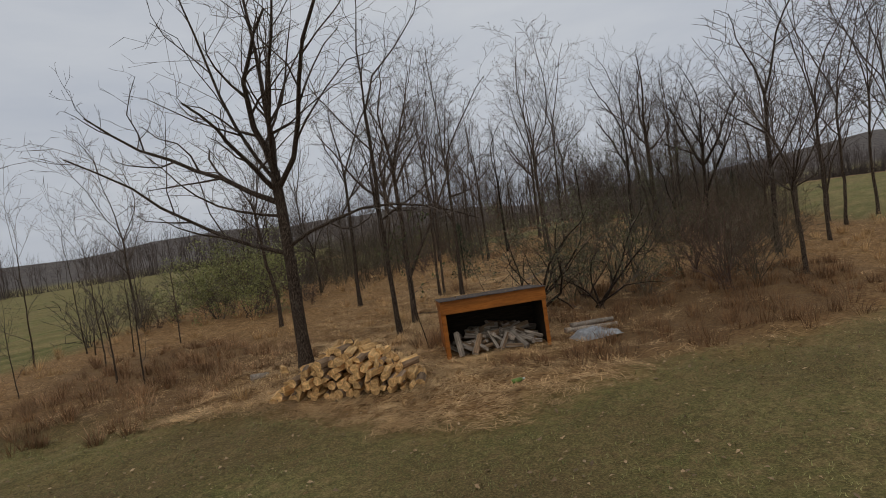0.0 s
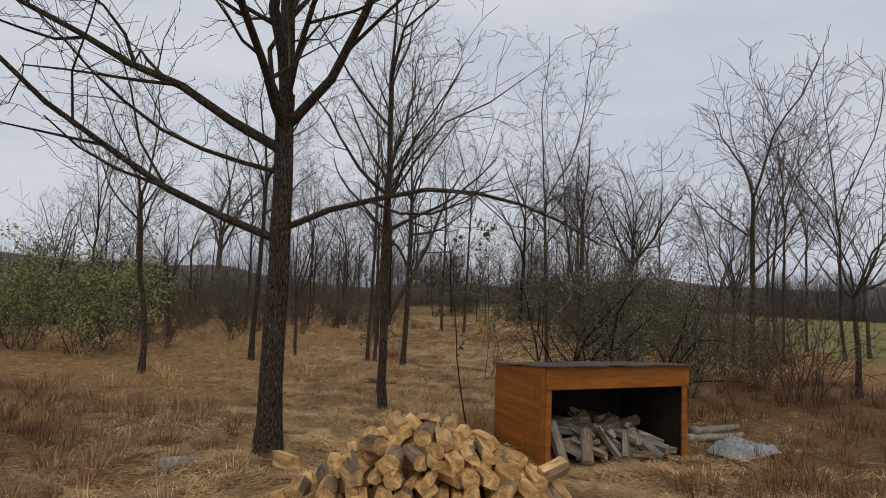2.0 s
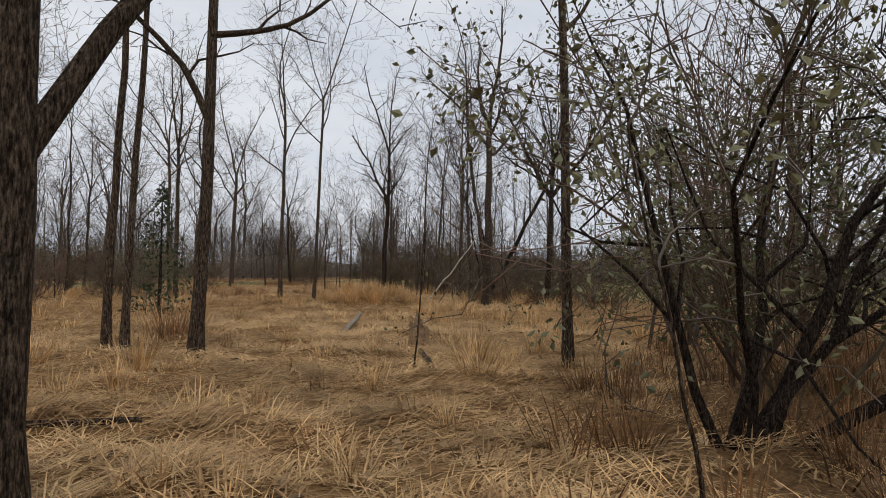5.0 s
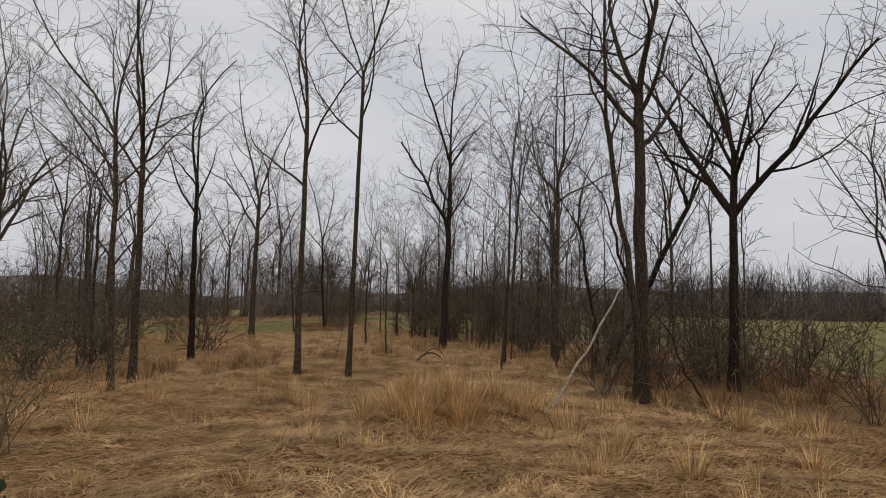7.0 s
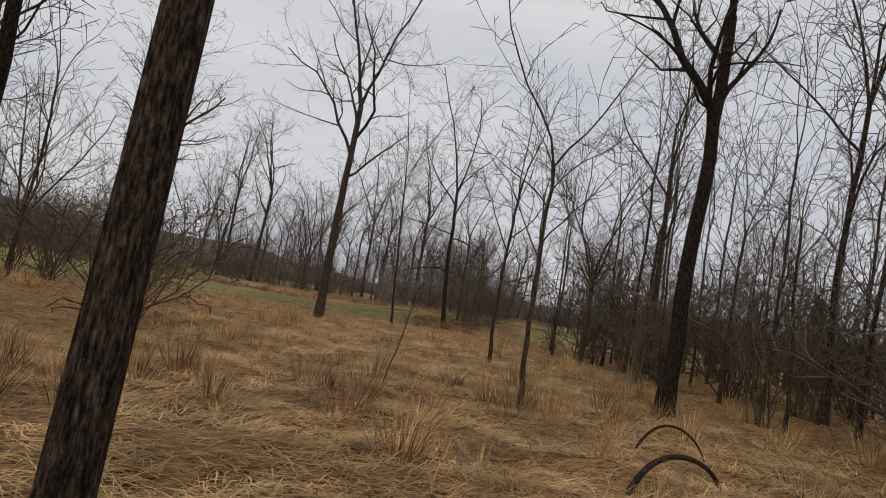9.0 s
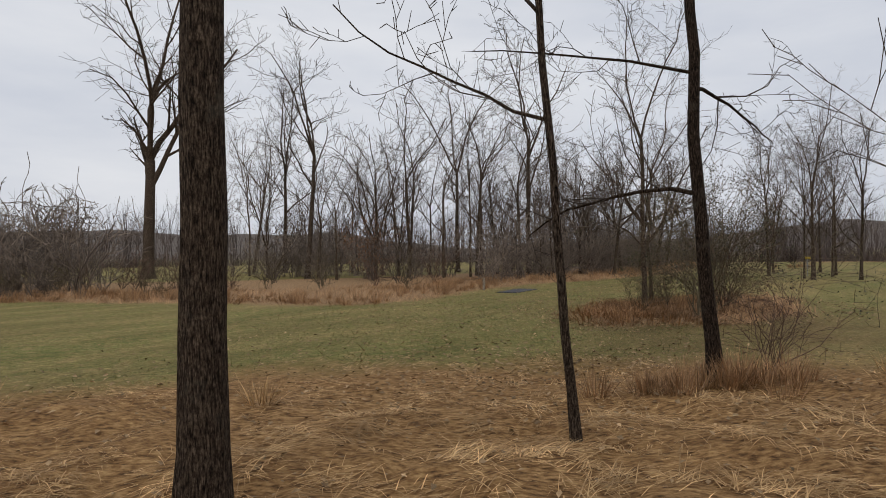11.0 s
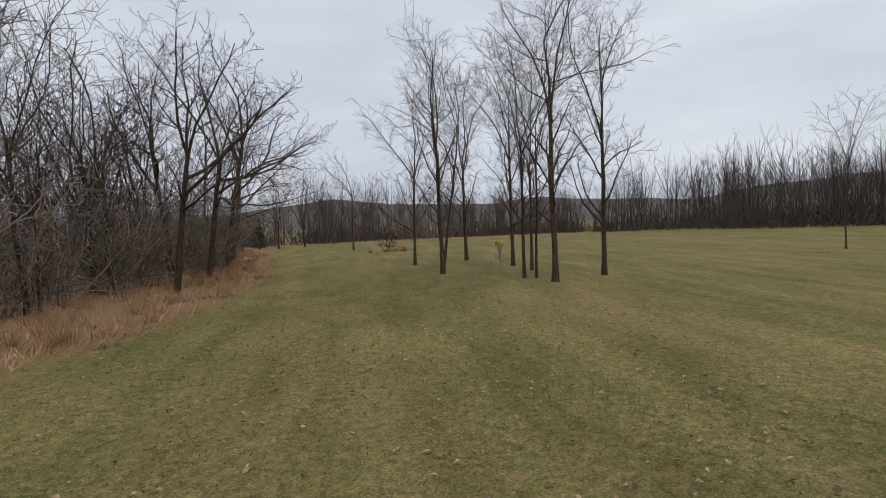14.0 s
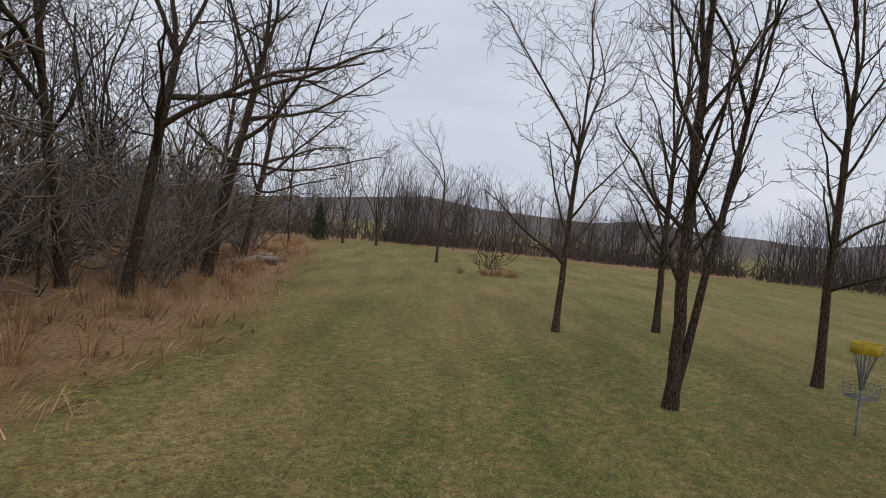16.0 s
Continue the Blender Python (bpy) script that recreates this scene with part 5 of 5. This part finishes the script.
for k_, (x_, y_, h_, lx_) in enumerate([(1.75, 4.1, 1.6, -0.2), (3.1, 8.1, 1.5, 0.1), (12.2, 30.7, 1.4, 0.2), (15.6, 25.2, 1.8, -0.2)]):
    w_ = Wood(600 + k_, levels=3, dense=0.6, fine=0.003, thin=0.012)
    p_, r_ = w_.trunk(h_, 0.011, (lx_, 0.05), 0.45, 0.08)
    w_.spread(p_, r_, [(h_ * 0.6, 40 * k_, 40, h_ * 0.4, 0.008, 0.1), (h_ * 0.8, 40 * k_ + 150, 50, h_ * 0.35, 0.007, 0.1), (h_ * 0.95, 40 * k_ + 260, 60, h_ * 0.3, 0.006, 0.1)])
    put_tree(tree_meshes(w_, sides=5), x_, y_, "thin leafless sapling stem in the tan grass", 1.0, 0, "sapling", "saplings")

def leafy_sapling(x, y, tall, lean):
    w = Wood(640, levels=3, dense=0.7, fine=0.003, thin=0.008)
    p, r = w.trunk(tall, 0.013, lean, 0.4, 0.05)
    w.spread(p, r, [(tall * f, 70 * k, 48, 0.9, 0.007, 0.1) for k, f in enumerate((0.5, 0.62, 0.72, 0.8, 0.88, 0.95))])
    tips = np.array([t[0] for t in w.tips])
    pick = tips[w.rng.integers(0, len(tips), 170)] + w.rng.normal(0, 0.06, (170, 3))
    meshes = list(tree_meshes(w, BARK_DARK, sides=6)) + [(leaf_mesh("leaves", pick, 0.085, LEAF_GREEN, 4), "foliage", "a few dull green leaves near the top")]
    put_tree(meshes, x, y, "thin leaning sapling with a few leaves beside the shed", 1.0, 0, "sapling", "saplings")


leafy_sapling(-0.33, 1.60, 2.75, (-0.13, 0.09))


def stick(p, q, r, label, mat):
    """A dead branch lying or leaning between two points."""
    p, q = np.array(p, float), np.array(q, float)
    s = np.linspace(0, 1, 12)[:, None]
    sway = np.random.default_rng(int(q[0] * 10)).normal(0, 0.02, (12, 3)).cumsum(0) * (s * (1 - s)) * 4
    ob = new("dead_branch", tube_mesh("dead_branch", [((q - p) * s + sway, r * (1 - 0.5 * s[:, 0]))], 7, mat))
    ob.matrix_world = pose(*p)
    tagged(ob, label, "branch")


stick((10.3, 18.0, zv(10.3, 18.0) - 0.04), (12.9, 18.6, 2.3), 0.03, "long pale dead branch leaning on the dark tree", OLD_WOOD)
stick((13.3, 17.0, zv(13.3, 17.0) - 0.04), (13.55, 18.3, 1.7), 0.026, "dark dead branch leaning on the trunk", BARK_DARK)
# ---------------------------------------------------------------- logs in the hedgerow, cedars
for k_, (x_, y_, t_, l_) in enumerate([(44.9, 94.2, 40, 2.0), (45.8, 95.2, 46, 1.8), (46.6, 95.4, 30, 1.6), (47.6, 97.0, 52, 1.9), (46.2, 94.6, 75, 1.2)]):
    loose_log(x_, y_, l_, 0.16, t_, "pale weathered log at the foot of the hedgerow", OLD_WOOD, seed=60 + k_)


for k_, (x_, y_, h_) in enumerate([(60.6, 112.2, 3.0), (30.5, 40.0, 3.6)]):
    cedar(x_, y_, h_, 700 + k_)

# ---------------------------------------------------------------- grass and leaf litter
def blades(name, foot, length, width, lean, turn, mat, label, category="grass"):
    """Many bent blades, each of three triangles, standing at the given feet."""
    n = len(foot)
    d = np.stack([np.cos(turn), np.sin(turn), np.zeros(n)], 1)
    side = np.stack([-np.sin(turn), np.cos(turn), np.zeros(n)], 1) * width[:, None]
    e1, e2 = np.clip(lean * 0.92, 0, 1.52)[:, None], np.clip(lean * 1.12, 0, 1.68)[:, None]
    mid = foot + (d * np.sin(e1) + UP * np.cos(e1)) * (length * 0.5)[:, None]
    tip = mid + (d * np.sin(e2) + UP * np.cos(e2)) * (length * 0.5)[:, None]
    v = np.stack([foot - side, foot + side, mid + side * 0.8, mid - side * 0.8, tip], 1).reshape(-1, 3)
    i = np.arange(n)[:, None] * 5
    me = np_mesh(name, v, [i + [[0, 1, 2, 3]], i + [[3, 2, 4]]], mat)
    return tagged(new(name, me), label, category, kind="stuff")


def short_blades(name, foot, length, width, lean, turn, mat, label):
    n = len(foot)
    d = np.stack([np.cos(turn) * np.sin(lean), np.sin(turn) * np.sin(lean), np.cos(lean)], 1) * length[:, None]
    side = np.stack([-np.sin(turn), np.cos(turn), np.zeros(n)], 1) * width[:, None]
    v = np.stack([foot - side, foot + side, foot + d], 1).reshape(-1, 3)
    me = np_mesh(name, v, np.arange(n)[:, None] * 3 + [[0, 1, 2]], mat)
    return tagged(new(name, me), label, "grass", kind="stuff")


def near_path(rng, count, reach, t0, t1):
    """Random places beside the camera's route between two of its times."""
    ts = np.array(CAMERA_TIMES)
    ex, ey = np.array([e[0] for e in CAMERA_WAY]), np.array([e[1] for e in CAMERA_WAY])
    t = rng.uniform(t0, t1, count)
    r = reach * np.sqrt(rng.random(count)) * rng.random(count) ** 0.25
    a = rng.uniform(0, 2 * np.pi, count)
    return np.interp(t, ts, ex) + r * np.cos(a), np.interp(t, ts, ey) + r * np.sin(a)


def matted_grass():
    rng = np.random.default_rng(31)
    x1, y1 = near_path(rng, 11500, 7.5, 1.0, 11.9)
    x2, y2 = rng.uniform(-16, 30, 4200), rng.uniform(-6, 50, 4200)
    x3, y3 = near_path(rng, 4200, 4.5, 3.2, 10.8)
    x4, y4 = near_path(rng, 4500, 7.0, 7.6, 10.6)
    x, y = np.concatenate([x1, x2, x3, x4]), np.concatenate([y1, y2, y3, y4])
    big = np.concatenate([np.ones(11500), np.full(4200, 1.15), np.full(4200, 0.8), np.ones(4500)])
    big = big * np.where(inside_dist(x, y, LAWN_FAR) > -3.5, 0.5, 1.0)
    wob = 0.6 * wobble(x, y, 0.9, 4.0)
    lawn = np.maximum(inside_dist(x, y, LAWN_START), inside_dist(x, y, LAWN_FAR)) + wob
    keep = (lawn < 0.2) & (inside_dist(x, y, WOODS) > -1)
    weedy = np.maximum(np.maximum(inside_dist(x, y, WEEDS), inside_dist(x, y, WEEDS_FAR)), inside_dist(x, y, WEEDS_EDGE) - 0.8) + wob
    keep &= (weedy < 0) | (rng.random(len(x)) < 0.45)
    shed = (x > -0.1) & (x < 2.4) & (y > -0.05) & (y < 1.45)
    x, y, big = x[keep & ~shed], y[keep & ~shed], big[keep & ~shed]
    k = 16
    n = len(x) * k
    fx, fy = np.repeat(x, k) + rng.normal(0, 0.10, n), np.repeat(y, k) + rng.normal(0, 0.10, n)
    swirl = np.repeat(3.0 * wobble(x, y, 0.45, 7.0) + 1.6 * wobble(x, y, 1.9, 8.0) + rng.normal(0, 0.8, len(x)), k) + rng.normal(0, 0.55, n)
    tall = np.repeat(big * rng.uniform(0.16, 0.42, len(x)), k) * rng.uniform(0.6, 1.2, n)
    lean = np.repeat(np.clip(rng.normal(1.56, 0.12, len(x)), 0.8, 1.66), k) + rng.normal(0, 0.10, n)
    foot = np.stack([fx, fy, height(fx, fy) + rng.uniform(0.0, 0.06, n)], 1)
    blades("dry_grass", foot, tall, rng.uniform(0.002, 0.005, n), lean, swirl, GRASS_DRY, "matted tan dead grass covering the clearing")


def strip_grass():
    """Flattened rusty grass along the foot of the hedgerow and in the island."""
    rng = np.random.default_rng(33)
    x1, y1 = in_poly(HEDGE, -0.6, 8.0)(rng, 2200)
    ok = (inside_dist(x1, y1, LAWN_FAR) > -9) & (x1 < 56) & (x1 > -8)
    x2, y2 = in_poly(ISLAND, -0.3, 9)(rng, 900)
    x, y = np.concatenate([x1[ok][:5600], x2[:1100]]), np.concatenate([y1[ok][:5600], y2[:1100]])
    k = 8
    n = len(x) * k
    fx, fy = np.repeat(x, k) + rng.normal(0, 0.16, n), np.repeat(y, k) + rng.normal(0, 0.16, n)
    turn = np.repeat(3.0 * wobble(x, y, 0.45, 7.0) + rng.normal(0, 0.6, len(x)), k) + rng.normal(0, 0.5, n)
    tall = rng.uniform(0.18, 0.5, n)
    lean = np.clip(rng.normal(1.2, 0.3, n), 0.3, 1.6)
    foot = np.stack([fx, fy, height(fx, fy) - 0.01], 1)
    blades("rusty_grass", foot, tall, rng.uniform(0.005, 0.011, n), lean, turn, GRASS_RUST, "flattened rusty grass along the hedgerow")


def tall_clumps(name, count, places, k, size, mat, label, seed):
    rng = np.random.default_rng(seed)
    x, y = places(rng, count)
    x, y = x[:count], y[:count]
    n = len(x) * k
    r = np.repeat(rng.uniform(0.10, 0.24, len(x)), k)
    a = rng.uniform(0, 2 * np.pi, n)
    q = r * np.sqrt(rng.random(n))
    fx, fy = np.repeat(x, k) + q * np.cos(a), np.repeat(y, k) + q * np.sin(a)
    tall = np.repeat(rng.uniform(0.6, 1.1, len(x)) * size, k) * rng.uniform(0.55, 1.15, n)
    lean = np.abs(rng.normal(0.3, 0.22, n)) + 0.5 * q / 0.24
    foot = np.stack([fx, fy, height(fx, fy) - 0.02], 1)
    blades(name, foot, tall, rng.uniform(0.003, 0.006, n), lean, a + rng.normal(0, 0.5, n), mat, label)


def in_poly(poly, inner, outer):
    def places(rng, count):
        xs, ys = [p[0] for p in poly], [p[1] for p in poly]
        x, y = rng.uniform(min(xs) - 1, max(xs) + 1, count * 30), rng.uniform(min(ys) - 1, max(ys) + 1, count * 30)
        d = inside_dist(x, y, poly) + 0.4 * wobble(x, y, 1.1, 9.0)
        ok = (d > inner) & (d < outer)
        return x[ok], y[ok]
    return places


def lawn_edge(rng, count):
    x, y = in_poly(HEDGE, 0.2, 4.5)(rng, count * 2)
    near = (inside_dist(x, y, LAWN_FAR) > -6) & (x < 60)
    return x[near], y[near]


def clearing_edge(rng, count):
    t = rng.random(count)
    return 3.5 + 14.5 * t + rng.normal(0, 0.5, count), 26.8 + 5.2 * t + rng.normal(0, 0.9, count)


def foot_of_hedge(rng, count):
    x, y = in_poly(HEDGE, 0.9, 2.4)(rng, count)
    near = (inside_dist(x, y, LAWN_FAR) > -3.2) & (x < 52) & (x > 16)
    return x[near], y[near]


def wood_tufts(rng, count):
    x, y = rng.uniform(-16, 28, count * 12), rng.uniform(-3, 48, count * 12)
    dense = 0.5 + 0.5 * wobble(x, y, 0.35, 6.0) > rng.random(count * 12) * 0.9
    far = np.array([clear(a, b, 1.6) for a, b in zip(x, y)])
    shed = (x > -0.4) & (x < 2.8) & (y > -2.4) & (y < 1.9) | (x > -4.2) & (x < 0) & (y > -2.0) & (y < 0.9)
    ok = dense & far & ~shed & (inside_dist(x, y, WEEDS) < -0.9) & (inside_dist(x, y, WEEDS_EDGE) < 0) & (inside_dist(x, y, WOODS) > -0.5) & (inside_dist(x, y, LAWN_START) < -0.5)
    return x[ok], y[ok]


def tussock_places(rng, count):
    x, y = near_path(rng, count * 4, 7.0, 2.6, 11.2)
    shed = (x > -0.3) & (x < 2.7) & (y > -1.0) & (y < 1.8) | (x > -4.0) & (x < -0.1) & (y > -2.2) & (y < 0.8)
    ok = ~shed & (inside_dist(x, y, WEEDS) < -0.6) & (inside_dist(x, y, WEEDS_EDGE) < 0) & (inside_dist(x, y, WOODS) > 0) & (inside_dist(x, y, LAWN_START) < -0.3) & (inside_dist(x, y, LAWN_FAR) < 0)
    return x[ok], y[ok]


def lawn_grass():
    rng = np.random.default_rng(37)
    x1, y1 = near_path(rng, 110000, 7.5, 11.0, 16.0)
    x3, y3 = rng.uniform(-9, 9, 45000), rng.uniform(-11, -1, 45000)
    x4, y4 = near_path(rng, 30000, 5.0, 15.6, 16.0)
    x4, y4 = x4 + 4.5 * (x4 - x4.min()) / 10, y4 + 3
    x, y = np.concatenate([x1, x3, x4]), np.concatenate([y1, y3, y4])
    wob = 0.5 * wobble(x, y, 0.9, 4.0)
    lawn = np.maximum(inside_dist(x, y, LAWN_START), inside_dist(x, y, LAWN_FAR)) + wob
    ok = (lawn > -0.3) & (inside_dist(x, y, ISLAND) < 0.2)
    u = (x - 22.0) * math.cos(radians(53)) + (y - 67.3) * math.sin(radians(53))
    w = -(x - 22.0) * math.sin(radians(53)) + (y - 67.3) * math.cos(radians(53))
    ok &= ~((np.abs(u) < 1.4) & (np.abs(w) < 0.5))
    x, y = x[ok], y[ok]
    n = len(x)
    foot = np.stack([x, y, height(x, y) - 0.005], 1)
    short_blades("lawn_grass", foot, rng.uniform(0.03, 0.075, n), rng.uniform(0.004, 0.008, n), rng.uniform(0.6, 1.45, n), rng.uniform(0, 6.28, n), GRASS_GREEN, "short mown grass of the lawn")


def leaf_litter():
    rng = np.random.default_rng(41)
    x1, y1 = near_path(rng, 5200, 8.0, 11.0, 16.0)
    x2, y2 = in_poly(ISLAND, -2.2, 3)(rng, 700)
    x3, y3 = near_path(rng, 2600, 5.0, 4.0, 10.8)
    x4, y4 = rng.uniform(-8, 8, 700), rng.uniform(-10, -1.5, 700)
    x5, y5 = rng.normal(18.0, 2.2, 1500), rng.normal(48.6, 1.4, 1500)
    x, y = np.concatenate([x1, x2[:3500], x3, x4, x5]), np.concatenate([y1, y2[:3500], y3, y4, y5])
    n = len(x)
    p = np.stack([x, y, height(x, y) + rng.uniform(0.02, 0.045, n)], 1)
    turn, L = rng.uniform(0, 6.28, n), 0.070 * rng.uniform(0.5, 1.3, n)
    d = np.stack([np.cos(turn), np.sin(turn), rng.normal(0, 0.25, n)], 1) * L[:, None]
    side = np.stack([-np.sin(turn), np.cos(turn), rng.normal(0.15, 0.25, n)], 1) * L[:, None] * 0.32
    up = UP * (L * rng.uniform(0.02, 0.25, n))[:, None]
    v = np.stack([p - d / 2, p + side + up, p + d / 2, p - side + up], 1).reshape(-1, 3)
    i = np.arange(n)[:, None] * 4
    me = np_mesh("leaf_litter", v, np.concatenate([i + [[0, 1, 2]], i + [[0, 2, 3]]]), LITTER)
    tagged(new("leaf_litter", me), "curled fallen leaves scattered over the grass", "leaves", kind="stuff")


matted_grass()
strip_grass()
tall_clumps("dry_tuft", 400, wood_tufts, 70, 0.55, GRASS_DRY, "standing tufts of tan dead grass", 51)
tall_clumps("rusty_tuft", 420, lawn_edge, 60, 0.62, GRASS_RUST, "rusty tall grass along the hedgerow", 52)
tall_clumps("rusty_tuft", 130, in_poly(ISLAND, 0.5, 9), 70, 0.36, GRASS_RUST, "rusty tall grass under the island shrubs", 53)
tall_clumps("dry_tuft", 40, lambda rng, count: (rng.normal(8.6, 0.75, count), rng.normal(18.4, 0.6, count)), 80, 0.6, GRASS_DRY, "pale standing dead grass on the straw mound", 54)
tall_clumps("rusty_tuft", 22, lambda rng, count: (rng.normal(18.6, 0.7, count), rng.normal(47.2, 0.4, count)), 80, 0.55, GRASS_RUST, "rusty tall grass at the foot of the trunks", 56)
tall_clumps("rusty_tuft", 10, lambda rng, count: (rng.normal(56.6, 0.6, count), rng.normal(91.3, 0.5, count)), 80, 0.6, GRASS_RUST, "rusty tall grass round the low shrub", 55)
tall_clumps("dry_tuft", 230, tussock_places, 36, 0.30, GRASS_DRY, "low splayed tussocks in the matted grass", 57)
tall_clumps("dry_tuft", 60, tussock_places, 36, 0.30, GRASS_RUST, "low rusty tussocks in the matted grass", 58)
tall_clumps("dead_weeds", 230, in_poly(WEEDS, 0.0, 9), 44, 0.46, GRASS_UMBER, "dark brown dead weeds beside the shed", 59)
tall_clumps("dead_weeds", 110, in_poly(WEEDS_FAR, 0.0, 9), 44, 0.6, GRASS_UMBER, "dark brown dead weeds under the thicket", 60)
tall_clumps("rusty_tuft", 110, in_poly(WEEDS_EDGE, 0.3, 9), 50, 0.45, GRASS_RUST, "rusty grass clumps at the lawn edge", 64)
tall_clumps("dead_weeds", 100, in_poly(WEEDS_EDGE, 0.3, 9), 44, 0.45, GRASS_UMBER, "dark brown dead weeds at the lawn edge", 65)
tall_clumps("dead_weeds", 60, in_poly(WEEDS, -0.6, 2.0), 44, 0.42, GRASS_UMBER, "brown weeds at the edge of the matted grass", 61)
tall_clumps("dry_tuft", 16, lambda rng, count: (rng.normal(-0.15, 0.28, count), rng.normal(2.0, 0.4, count)), 60, 0.55, GRASS_RUST, "rank brown grass round the leaning sapling", 66)
tall_clumps("rusty_tuft", 3, lambda rng, count: (rng.normal(1.85, 0.25, count), rng.normal(12.0, 0.25, count)), 90, 1.1, GRASS_RUST, "tall rusty grass clump by the forked tree", 62)
tall_clumps("rusty_tuft", 60, clearing_edge, 70, 0.55, GRASS_RUST, "rusty grass clumps along the far edge of the clearing", 67)
tall_clumps("rusty_tuft", 46, foot_of_hedge, 90, 1.0, GRASS_RUST, "tall rusty grass clumps at the foot of the hedgerow", 63)
lawn_grass()
leaf_litter()
